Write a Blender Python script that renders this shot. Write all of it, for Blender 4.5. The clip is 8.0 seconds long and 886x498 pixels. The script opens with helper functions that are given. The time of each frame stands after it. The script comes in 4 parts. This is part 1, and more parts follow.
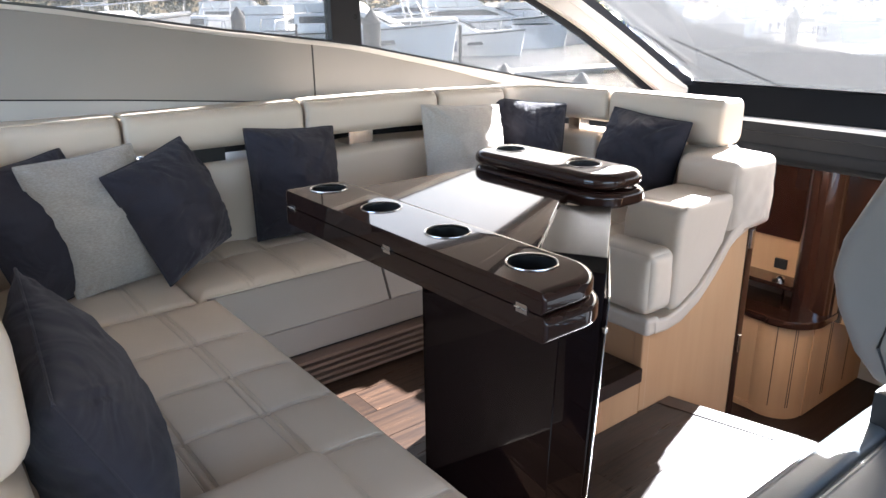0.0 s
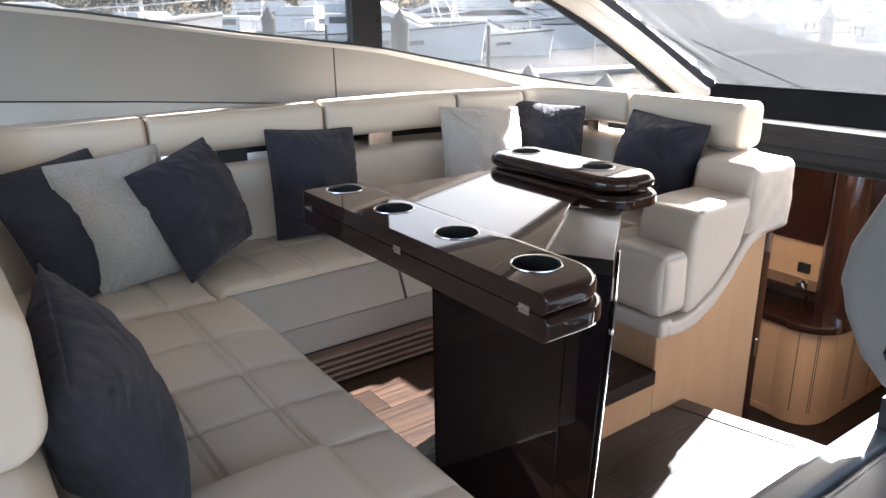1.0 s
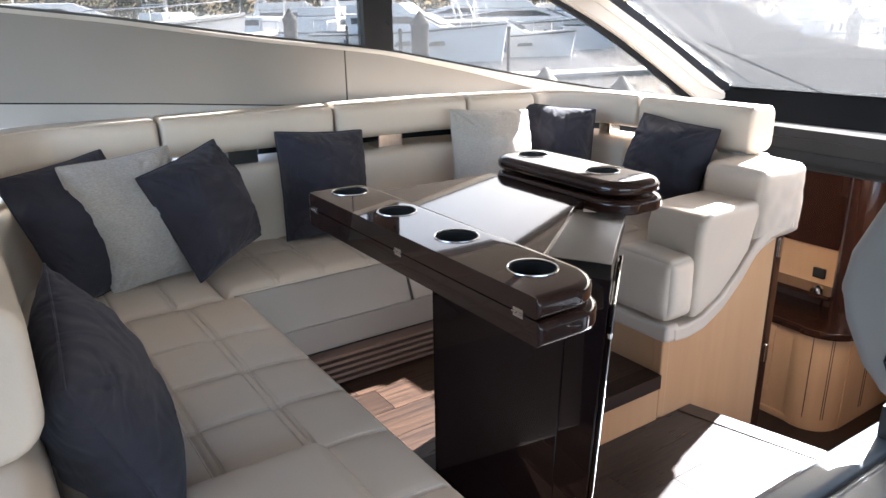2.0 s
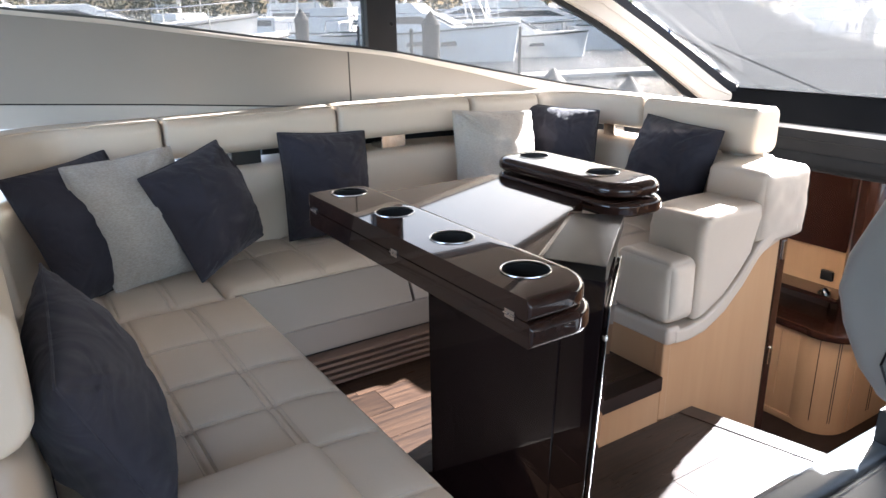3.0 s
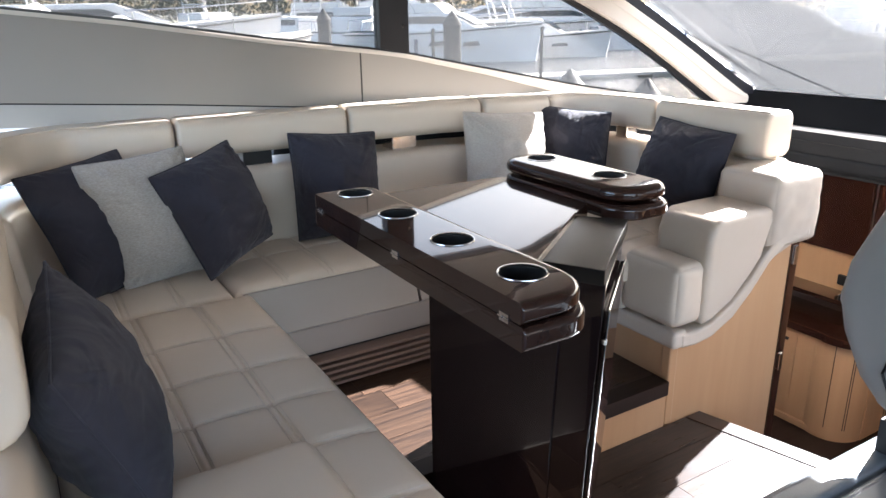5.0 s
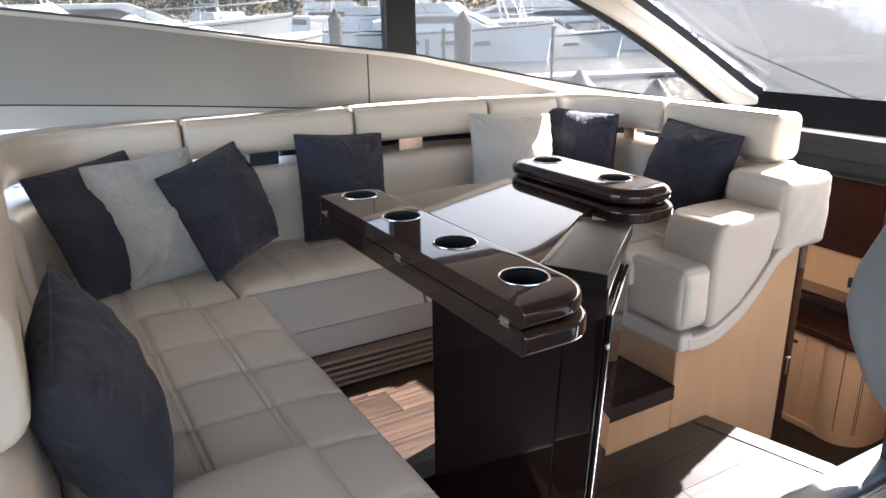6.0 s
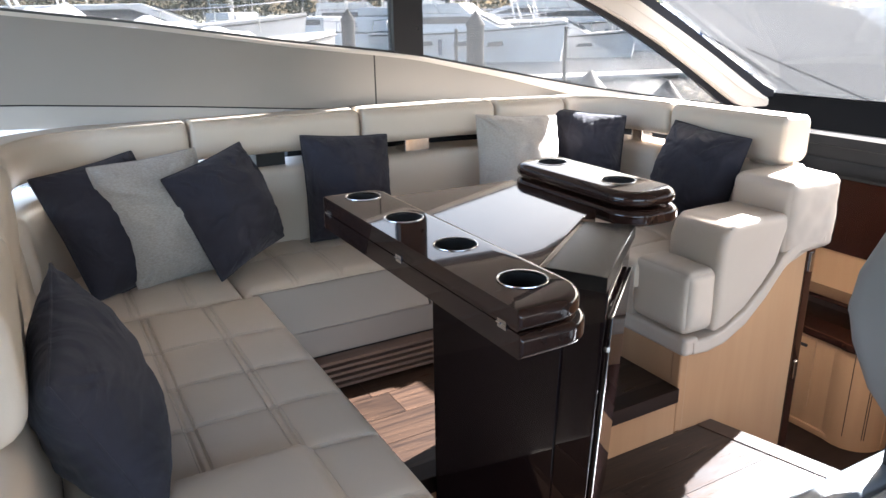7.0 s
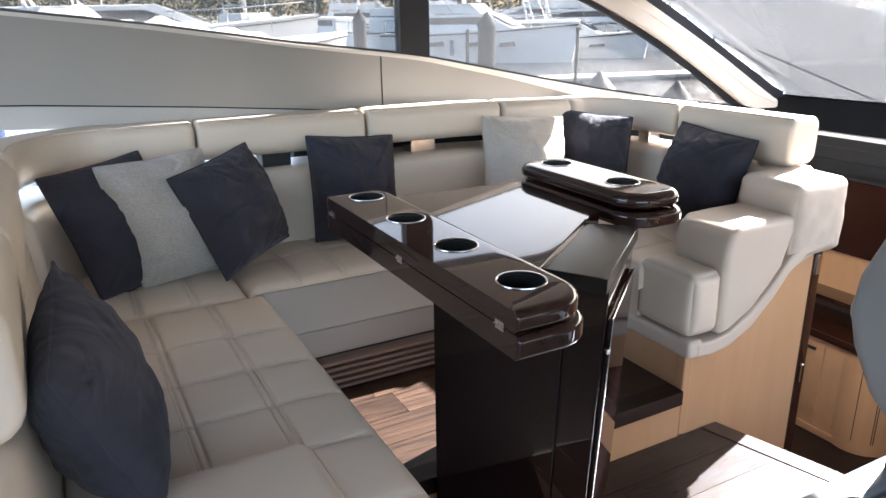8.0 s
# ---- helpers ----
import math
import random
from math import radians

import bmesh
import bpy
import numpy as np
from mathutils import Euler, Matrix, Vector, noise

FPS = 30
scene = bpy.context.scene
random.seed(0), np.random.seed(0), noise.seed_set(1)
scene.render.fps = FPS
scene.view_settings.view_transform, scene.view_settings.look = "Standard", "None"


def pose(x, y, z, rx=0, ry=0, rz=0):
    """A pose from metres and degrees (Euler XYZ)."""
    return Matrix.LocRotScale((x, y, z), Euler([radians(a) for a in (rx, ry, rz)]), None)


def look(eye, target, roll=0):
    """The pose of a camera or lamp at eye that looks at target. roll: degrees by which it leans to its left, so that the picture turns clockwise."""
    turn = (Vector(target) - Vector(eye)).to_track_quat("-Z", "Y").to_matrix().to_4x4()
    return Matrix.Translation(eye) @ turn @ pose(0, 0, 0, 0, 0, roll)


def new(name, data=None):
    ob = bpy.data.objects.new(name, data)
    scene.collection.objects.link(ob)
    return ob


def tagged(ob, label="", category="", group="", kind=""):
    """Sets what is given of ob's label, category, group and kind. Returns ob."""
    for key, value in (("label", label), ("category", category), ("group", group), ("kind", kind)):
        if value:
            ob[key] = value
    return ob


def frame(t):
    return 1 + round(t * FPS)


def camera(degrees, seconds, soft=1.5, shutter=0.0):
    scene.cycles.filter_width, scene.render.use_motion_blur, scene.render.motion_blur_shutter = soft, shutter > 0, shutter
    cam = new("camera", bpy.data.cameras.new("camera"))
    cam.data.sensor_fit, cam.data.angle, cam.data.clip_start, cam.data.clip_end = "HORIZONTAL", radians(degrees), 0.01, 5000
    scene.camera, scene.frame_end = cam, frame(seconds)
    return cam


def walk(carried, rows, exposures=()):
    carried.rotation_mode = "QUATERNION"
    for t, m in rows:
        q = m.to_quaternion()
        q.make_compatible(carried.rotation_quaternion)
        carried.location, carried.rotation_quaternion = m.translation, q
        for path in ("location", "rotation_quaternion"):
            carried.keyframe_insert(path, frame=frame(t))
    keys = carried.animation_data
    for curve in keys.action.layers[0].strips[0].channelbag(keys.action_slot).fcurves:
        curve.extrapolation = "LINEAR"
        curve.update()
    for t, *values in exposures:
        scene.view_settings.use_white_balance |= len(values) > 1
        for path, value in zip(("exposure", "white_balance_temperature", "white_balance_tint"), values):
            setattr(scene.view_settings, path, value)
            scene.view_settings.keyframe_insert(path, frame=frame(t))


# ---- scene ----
cam = camera(63.3, 8.0)
PATH = [
    (0, (0.042, 0.011, 1.212), (-1.457, 1.173, 0.577), -0.7),
    (0.5, (0.067, 0.015, 1.218), (-1.457, 1.145, 0.583), -0.7),
    (1, (0.087, 0.023, 1.223), (-1.457, 1.124, 0.589), -0.8),
    (1.5, (0.105, 0.036, 1.228), (-1.458, 1.112, 0.595), -0.8),
    (3, (0.14, 0.076, 1.234), (-1.454, 1.106, 0.603), -0.9),
    (3.5, (0.149, 0.086, 1.236), (-1.453, 1.103, 0.605), -0.9),
    (4, (0.157, 0.094, 1.239), (-1.453, 1.099, 0.607), -0.8),
    (4.5, (0.164, 0.102, 1.239), (-1.454, 1.095, 0.608), -0.8),
    (6, (0.173, 0.124, 1.247), (-1.466, 1.08, 0.615), -0.8),
    (6.5, (0.178, 0.135, 1.248), (-1.47, 1.077, 0.618), -0.8),
    (7, (0.186, 0.145, 1.25), (-1.471, 1.072, 0.619), -0.8),
    (7.5, (0.191, 0.154, 1.25), (-1.473, 1.068, 0.621), -0.8),
    (8, (0.198, 0.163, 1.251), (-1.474, 1.063, 0.622), -0.8),
]
walk(cam, [(t, look(eye, target, roll)) for t, eye, target, roll in PATH], exposures=[(0, 4.25, 5950, 12), (8, 4.25, 5950, 12)])


# ---- world and light ----
# The sun stands off the port bow: drift of its light to starboard and aft for each metre down.
SLANT_X, SLANT_Y = 0.42, -1.60
sun_dir = Vector((SLANT_X, SLANT_Y, -1.0)).normalized()
elev = math.asin(-sun_dir.z)
azim = math.atan2(-sun_dir.x, -sun_dir.y)

world = bpy.data.worlds.new("world")
scene.world = world
world.use_nodes = True
wn = world.node_tree.nodes
sky = wn.new("ShaderNodeTexSky")
sky.sky_type = "NISHITA"
sky.sun_disc = False
sky.sun_elevation = elev
sky.sun_rotation = azim
sky.air_density, sky.dust_density, sky.ozone_density = 1.0, 3.5, 0.3
wn["Background"].inputs["Strength"].default_value = 0.11
world.node_tree.links.new(sky.outputs["Color"], wn["Background"].inputs["Color"])

sun_data = bpy.data.lights.new("sun", "SUN")
sun_data.energy, sun_data.angle, sun_data.color = 3.9, radians(0.6), (1.0, 0.975, 0.945)
sun = new("sun", sun_data)
sun.matrix_world = look((0, 0, 30), Vector((0, 0, 30)) + sun_dir)


# ---- materials ----
def mat(name, c1, c2=None, scale=6.0, rough=0.5, bump=0.0, bscale=200.0, metal=0.0, coat=0.0, sheen=0.0,
        stretch=(1, 1, 1), rvar=0.06, bstretch=None, spec=0.5, island=0.0, obrand=0.0, folds=0.0):
    m = bpy.data.materials.new(name)
    m.use_nodes = True
    n, l = m.node_tree.nodes, m.node_tree.links
    b = n["Principled BSDF"]
    c2 = c2 or tuple(0.82 * v for v in c1)
    tc = n.new("ShaderNodeTexCoord")
    mp = n.new("ShaderNodeMapping")
    mp.inputs["Scale"].default_value = stretch
    l.new(tc.outputs["Object"], mp.inputs["Vector"])
    big = n.new("ShaderNodeTexNoise")
    big.inputs["Scale"].default_value, big.inputs["Detail"].default_value = scale, 5.0
    l.new(mp.outputs["Vector"], big.inputs["Vector"])
    ramp = n.new("ShaderNodeValToRGB")
    ramp.color_ramp.elements[0].position, ramp.color_ramp.elements[1].position = 0.3, 0.7
    ramp.color_ramp.elements[0].color = (*c1, 1)
    ramp.color_ramp.elements[1].color = (*c2, 1)
    l.new(big.outputs["Fac"], ramp.inputs["Fac"])
    colour = ramp.outputs["Color"]
    if island or obrand:
        hsv = n.new("ShaderNodeHueSaturation")
        if obrand:
            src = n.new("ShaderNodeObjectInfo").outputs["Random"]
        else:
            src = n.new("ShaderNodeNewGeometry").outputs["Random Per Island"]
        mr = n.new("ShaderNodeMapRange")
        amt = island or obrand
        mr.inputs["To Min"].default_value, mr.inputs["To Max"].default_value = 1 - amt, 1 + amt
        l.new(src, mr.inputs["Value"])
        l.new(mr.outputs["Result"], hsv.inputs["Value"])
        l.new(colour, hsv.inputs["Color"])
        colour = hsv.outputs["Color"]
    l.new(colour, b.inputs["Base Color"])
    b.inputs["Metallic"].default_value = metal
    b.inputs["Specular IOR Level"].default_value = spec
    b.inputs["Coat Weight"].default_value = coat
    b.inputs["Coat Roughness"].default_value = 0.015
    b.inputs["Sheen Weight"].default_value = sheen
    rr = n.new("ShaderNodeMapRange")
    rr.inputs["To Min"].default_value, rr.inputs["To Max"].default_value = max(0.0, rough - rvar), min(1.0, rough + rvar)
    l.new(big.outputs["Fac"], rr.inputs["Value"])
    l.new(rr.outputs["Result"], b.inputs["Roughness"])
    if bump:
        fine = n.new("ShaderNodeTexNoise")
        fine.inputs["Scale"].default_value, fine.inputs["Detail"].default_value = bscale, 3.0
        mp2 = n.new("ShaderNodeMapping")
        mp2.inputs["Scale"].default_value = bstretch or stretch
        l.new(tc.outputs["Object"], mp2.inputs["Vector"])
        l.new(mp2.outputs["Vector"], fine.inputs["Vector"])
        bp = n.new("ShaderNodeBump")
        bp.inputs["Strength"].default_value, bp.inputs["Distance"].default_value = bump, 0.002
        l.new(fine.outputs["Fac"], bp.inputs["Height"])
        l.new(bp.outputs["Normal"], b.inputs["Normal"])
        if folds:
            soft = n.new("ShaderNodeTexNoise")
            soft.inputs["Scale"].default_value, soft.inputs["Detail"].default_value, soft.inputs["Distortion"].default_value = 9.0, 2.0, 1.2
            l.new(tc.outputs["Object"], soft.inputs["Vector"])
            bq = n.new("ShaderNodeBump")
            bq.inputs["Strength"].default_value, bq.inputs["Distance"].default_value = folds, 0.02
            l.new(soft.outputs["Fac"], bq.inputs["Height"])
            l.new(bq.outputs["Normal"], bp.inputs["Normal"])
    return m


LEATHER = mat("cream_leather", (0.60, 0.512, 0.415), (0.565, 0.48, 0.385), 3.0, 0.42, 0.12, 350.0, folds=0.07)
# Darkened copy of the cream leather: shade of the low panels in its colour
LEATHER_SHADED = mat("shaded_leather", (0.33, 0.29, 0.25), (0.305, 0.267, 0.229), 3.0, 0.45, 0.10, 350.0)
STITCH = mat("stitch_thread", (0.56, 0.49, 0.41), None, 60.0, 0.6)
NAVY = mat("charcoal_navy_fabric", (0.028, 0.0265, 0.035), (0.037, 0.035, 0.046), 9.0, 0.9, 0.5, 700.0, sheen=0.06, spec=0.25, folds=0.8)
HEATHER = mat("heather_grey_fabric", (0.44, 0.415, 0.375), (0.32, 0.30, 0.27), 130.0, 0.9, 0.6, 500.0, sheen=0.2, stretch=(1, 1, 3), folds=0.7)
OATMEAL = mat("oatmeal_fabric", (0.50, 0.45, 0.39), (0.41, 0.365, 0.31), 130.0, 0.9, 0.6, 500.0, sheen=0.2, stretch=(1, 1, 3), folds=0.7)
WENGE = mat("gloss_dark_walnut", (0.030, 0.015, 0.011), (0.021, 0.0105, 0.008), 7.0, 0.07, 0.0, coat=0.6, stretch=(0.5, 5, 5), rvar=0.01, spec=0.1)
EBONY = mat("gloss_black_brown", (0.009, 0.0045, 0.0045), (0.006, 0.003, 0.003), 7.0, 0.05, 0.0, coat=0.3, rvar=0.01, spec=0.12)
CAPGLOSS = mat("satin_black_brown", (0.014, 0.012, 0.011), (0.010, 0.009, 0.008), 7.0, 0.20, 0.0, coat=0.0, rvar=0.02, spec=0.28)
CHROME = mat("brushed_steel", (0.75, 0.74, 0.72), None, 40.0, 0.18, metal=1.0)
BLACKIN = mat("black_cup_lining", (0.008, 0.008, 0.008), None, 20.0, 0.35)
PANEL = mat("grey_satin_panel", (0.295, 0.272, 0.248), (0.270, 0.248, 0.226), 1.6, 0.38, 0.06, 300.0)
FASCIA = mat("pale_grey_liner", (0.44, 0.43, 0.41), None, 2.0, 0.5, 0.05, 200.0)
SILL = mat("cream_moulding", (0.66, 0.61, 0.55), (0.62, 0.57, 0.51), 3.0, 0.35, 0.03, 200.0)
HEADLINER = mat("cream_headliner", (0.43, 0.415, 0.39), None, 3.0, 0.8, 0.1, 300.0)
FRAMEB = mat("black_window_frame", (0.012, 0.012, 0.014), None, 12.0, 0.3, 0.02, 200.0)
DASH = mat("dark_grey_dash_leather", (0.020, 0.0215, 0.024), (0.016, 0.0175, 0.020), 5.0, 0.75, 0.2, 300.0, spec=0.12)
COWL = mat("matt_black_cowl", (0.009, 0.0095, 0.0105), None, 5.0, 0.95, 0.1, 300.0, spec=0.0)
OAK = mat("honey_oak_veneer", (0.56, 0.335, 0.178), (0.52, 0.305, 0.16), 4.0, 0.36, 0.03, 60.0, stretch=(6, 6, 0.5))
# The same oak darkened, with the riser's shade put into the colour
OAK_SHADED = mat("shaded_oak_edge", (0.30, 0.19, 0.09), None, 5.0, 0.35, stretch=(9, 9, 0.7))
PLANK = mat("walnut_floor_plank", (0.052, 0.030, 0.019), (0.013, 0.007, 0.005), 5.0, 0.30, 0.05, 90.0, stretch=(2.4, 0.9, 1), obrand=0.32, rvar=0.08, coat=0.0, spec=0.5)
MAHOG = mat("gloss_mahogany", (0.038, 0.0145, 0.009), (0.024, 0.009, 0.006), 6.0, 0.15, coat=1.0, stretch=(8, 8, 0.7))
LOUVRE = mat("louvre_wood", (0.20, 0.135, 0.10), (0.15, 0.10, 0.075), 6.0, 0.4, stretch=(9, 0.8, 9))
NOSING = mat("brown_step_trim", (0.022, 0.013, 0.010), (0.015, 0.009, 0.007), 8.0, 0.35, coat=0.0, spec=0.25, stretch=(8, 0.8, 8))
CONSOLE = mat("slate_leather", (0.115, 0.13, 0.14), (0.095, 0.108, 0.117), 4.0, 0.4, 0.15, 280.0)
HELM = mat("stone_grey_leather", (0.225, 0.208, 0.19), None, 4.0, 0.5, 0.12, 300.0)
GEL = mat("white_gelcoat", (0.76, 0.75, 0.73), (0.66, 0.65, 0.63), 0.9, 0.25)
COVER = mat("white_boat_cover", (0.78, 0.78, 0.76), (0.70, 0.70, 0.70), 2.0, 0.8, 0.4, 8.0)
BOATGLASS = mat("dark_boat_glass", (0.03, 0.04, 0.05), None, 4.0, 0.08)
NAVYCANVAS = mat("blue_canvas", (0.05, 0.07, 0.13), None, 4.0, 0.8)
PILEWOOD = mat("weathered_pile", (0.011, 0.011, 0.011), (0.005, 0.005, 0.005), 5.0, 0.85, 0.6, 30.0, stretch=(4, 4, 0.5))
PILECAP = mat("white_pile_cap", (0.040, 0.039, 0.038), (0.015, 0.015, 0.014), 22.0, 0.6, 0.5, 40.0)
DOCK = mat("pale_dock_timber", (0.55, 0.52, 0.48), (0.42, 0.39, 0.36), 3.0, 0.8, 0.4, 40.0)
WATER = mat("harbour_water", (0.035, 0.040, 0.042), (0.022, 0.027, 0.029), 0.3, 0.12, 1.0, 2.6, bstretch=(1, 1, 1), spec=0.32)
WATER.node_tree.nodes["Bump"].inputs["Distance"].default_value = 0.45
LEAF = mat("foliage", (0.095, 0.098, 0.058), (0.052, 0.058, 0.036), 0.3, 0.8, island=0.28)
RUBBER = mat("black_rubber", (0.012, 0.012, 0.012), None, 12.0, 0.6)
SMOKE = mat("smoky_mirror", (0.22, 0.20, 0.18), None, 3.0, 0.12, metal=0.7)


def glass(name, haze, tint, hue=(1.0, 1.01, 1.015)):
    """Thin glazing: clear, with a weak surface reflection and a film of dust."""
    m = bpy.data.materials.new(name)
    m.use_nodes = True
    n, l = m.node_tree.nodes, m.node_tree.links
    out = n["Material Output"]
    n.remove(n["Principled BSDF"])
    clear, gloss, dust = n.new("ShaderNodeBsdfTransparent"), n.new("ShaderNodeBsdfGlossy"), n.new("ShaderNodeBsdfTranslucent")
    clear.inputs["Color"].default_value = (*(tint * c for c in hue), 1)
    gloss.inputs["Roughness"].default_value = 0.02
    dust.inputs["Color"].default_value = (0.9, 0.92, 0.92, 1)
    noise_n = n.new("ShaderNodeTexNoise")
    noise_n.inputs["Scale"].default_value, noise_n.inputs["Detail"].default_value = 2.2, 6.0
    mr = n.new("ShaderNodeMapRange")
    mr.inputs["To Min"].default_value, mr.inputs["To Max"].default_value = haze * 0.5, haze * 1.5
    l.new(noise_n.outputs["Fac"], mr.inputs["Value"])
    m1, m2, fr = n.new("ShaderNodeMixShader"), n.new("ShaderNodeMixShader"), n.new("ShaderNodeFresnel")
    fr.inputs["IOR"].default_value = 1.12
    l.new(mr.outputs["Result"], m1.inputs["Fac"])
    l.new(clear.outputs["BSDF"], m1.inputs[1])
    l.new(dust.outputs["BSDF"], m1.inputs[2])
    l.new(fr.outputs["Fac"], m2.inputs["Fac"])
    l.new(m1.outputs["Shader"], m2.inputs[1])
    l.new(gloss.outputs["BSDF"], m2.inputs[2])
    l.new(m2.outputs["Shader"], out.inputs["Surface"])
    return m


GLASS_SIDE = glass("side_window_glass", 0.016, 0.43, (1.02, 1.0, 0.965))
GLASS_WIND = glass("windscreen_glass", 0.022, 0.39)


# ---- building helpers ----
def finish(me, material, angle=40):
    me.materials.append(material)
    me.polygons.foreach_set("use_smooth", [True] * len(me.polygons))
    me.set_sharp_from_angle(angle=radians(angle))
    return me


def part(name, bm, material, parent=None, label="", angle=40):
    """Links a bmesh as one mesh object, under a thing or a part where one is given."""
    me = bpy.data.meshes.new(name)
    bmesh.ops.recalc_face_normals(bm, faces=bm.faces[:])
    bm.to_mesh(me)
    bm.free()
    ob = new(name, finish(me, material, angle))
    if angle < 60:
        ob.modifiers.new("flat_faces", "WEIGHTED_NORMAL").keep_sharp = True
    if parent:
        ob.parent = parent
    return tagged(ob, label) if label else ob


def raw(name, verts, faces, material, parent=None, label="", angle=40):
    me = bpy.data.meshes.new(name)
    me.from_pydata([tuple(v) for v in verts], [], [tuple(f) for f in faces])
    me.update()
    ob = new(name, finish(me, material, angle))
    if parent:
        ob.parent = parent
    return tagged(ob, label) if label else ob


def thing(name, label, category, group="", kind=""):
    return tagged(new(name), label, category, group, kind)


def structure(ob, label, category):
    return tagged(ob, label, category, "", "structure")


def box(x0, x1, y0, y1, z0, z1, bevel=0.0, seg=2, bm=None):
    bm = bm or bmesh.new()
    made = bmesh.ops.create_cube(bm, size=1.0)["verts"]
    for v in made:
        v.co = Vector((x0 + (v.co.x + 0.5) * (x1 - x0), y0 + (v.co.y + 0.5) * (y1 - y0), z0 + (v.co.z + 0.5) * (z1 - z0)))
    if bevel:
        edges = list({e for v in made for e in v.link_edges})
        bmesh.ops.bevel(bm, geom=edges, offset=bevel, segments=seg, affect="EDGES", profile=0.6)
    return bm


def prism(points, axis, a0, a1, bevel=0.0, seg=2, bm=None):
    """A flat outline pushed along an axis. The outline's two numbers are the other two axes, in order."""
    bm = bm or bmesh.new()
    put = {"x": lambda p, a: (a, p[0], p[1]), "y": lambda p, a: (p[0], a, p[1]), "z": lambda p, a: (p[0], p[1], a)}[axis]
    low, high = [bm.verts.new(put(p, a0)) for p in points], [bm.verts.new(put(p, a1)) for p in points]
    n = len(points)
    faces = [bm.faces.new(low[::-1]), bm.faces.new(high)]
    for k in range(n):
        faces.append(bm.faces.new((low[k], low[(k + 1) % n], high[(k + 1) % n], high[k])))
    bmesh.ops.recalc_face_normals(bm, faces=faces)
    if bevel:
        edges = list({e for f in faces for e in f.edges if e.calc_face_angle(0) > 0.35})
        bmesh.ops.bevel(bm, geom=edges, offset=bevel, segments=seg, affect="EDGES", profile=0.6)
    return bm


def tube(points, radius, sides=10, bm=None, closed=False):
    """A round bar along a line of points."""
    bm = bm or bmesh.new()
    pts = [Vector(p) for p in points]
    rings = []
    for k, p in enumerate(pts):
        ahead = (pts[(k + 1) % len(pts)] if closed or k + 1 < len(pts) else p) - (pts[k - 1] if closed or k else p)
        q = ahead.normalized().to_track_quat("Z", "Y")
        r = radius[k] if isinstance(radius, (list, tuple)) else radius
        rings.append([bm.verts.new(p + q @ Vector((r * math.cos(a), r * math.sin(a), 0))) for a in (2 * math.pi * s / sides for s in range(sides))])
    for k in range(len(rings) if closed else len(rings) - 1):
        a, b = rings[k], rings[(k + 1) % len(rings)]
        if closed and k == len(rings) - 1:
            shift = min(range(sides), key=lambda s: (b[s].co - a[0].co).length)
            b = b[shift:] + b[:shift]
        for s in range(sides):
            bm.faces.new((a[s], a[(s + 1) % sides], b[(s + 1) % sides], b[s]))
    if not closed:
        bm.faces.new(rings[0][::-1])
        bm.faces.new(rings[-1])
    return bm


def lathe(profile, centre, sides=32, bm=None, close=True):
    """Rings of (radius, height) round an upright axis."""
    bm = bm or bmesh.new()
    rings = [[bm.verts.new((centre[0] + r * math.cos(2 * math.pi * s / sides), centre[1] + r * math.sin(2 * math.pi * s / sides), centre[2] + z))
              for s in range(sides)] for r, z in profile]
    for a, b in zip(rings, rings[1:]):
        for s in range(sides):
            bm.faces.new((a[s], a[(s + 1) % sides], b[(s + 1) % sides], b[s]))
    if close:
        bm.faces.new(rings[0][::-1])
        bm.faces.new(rings[-1])
    return bm


def ends(lo, hi, r, step):
    """Steps from lo to hi that are close together near both ends."""
    inner = np.linspace(lo + r, hi - r, max(2, int((hi - lo - 2 * r) / step) + 1))
    curve = r * (1 - np.cos(np.linspace(0, math.pi / 2, 6)))
    return np.concatenate([lo + curve[:-1], inner, (hi - curve[:-1])[::-1]])


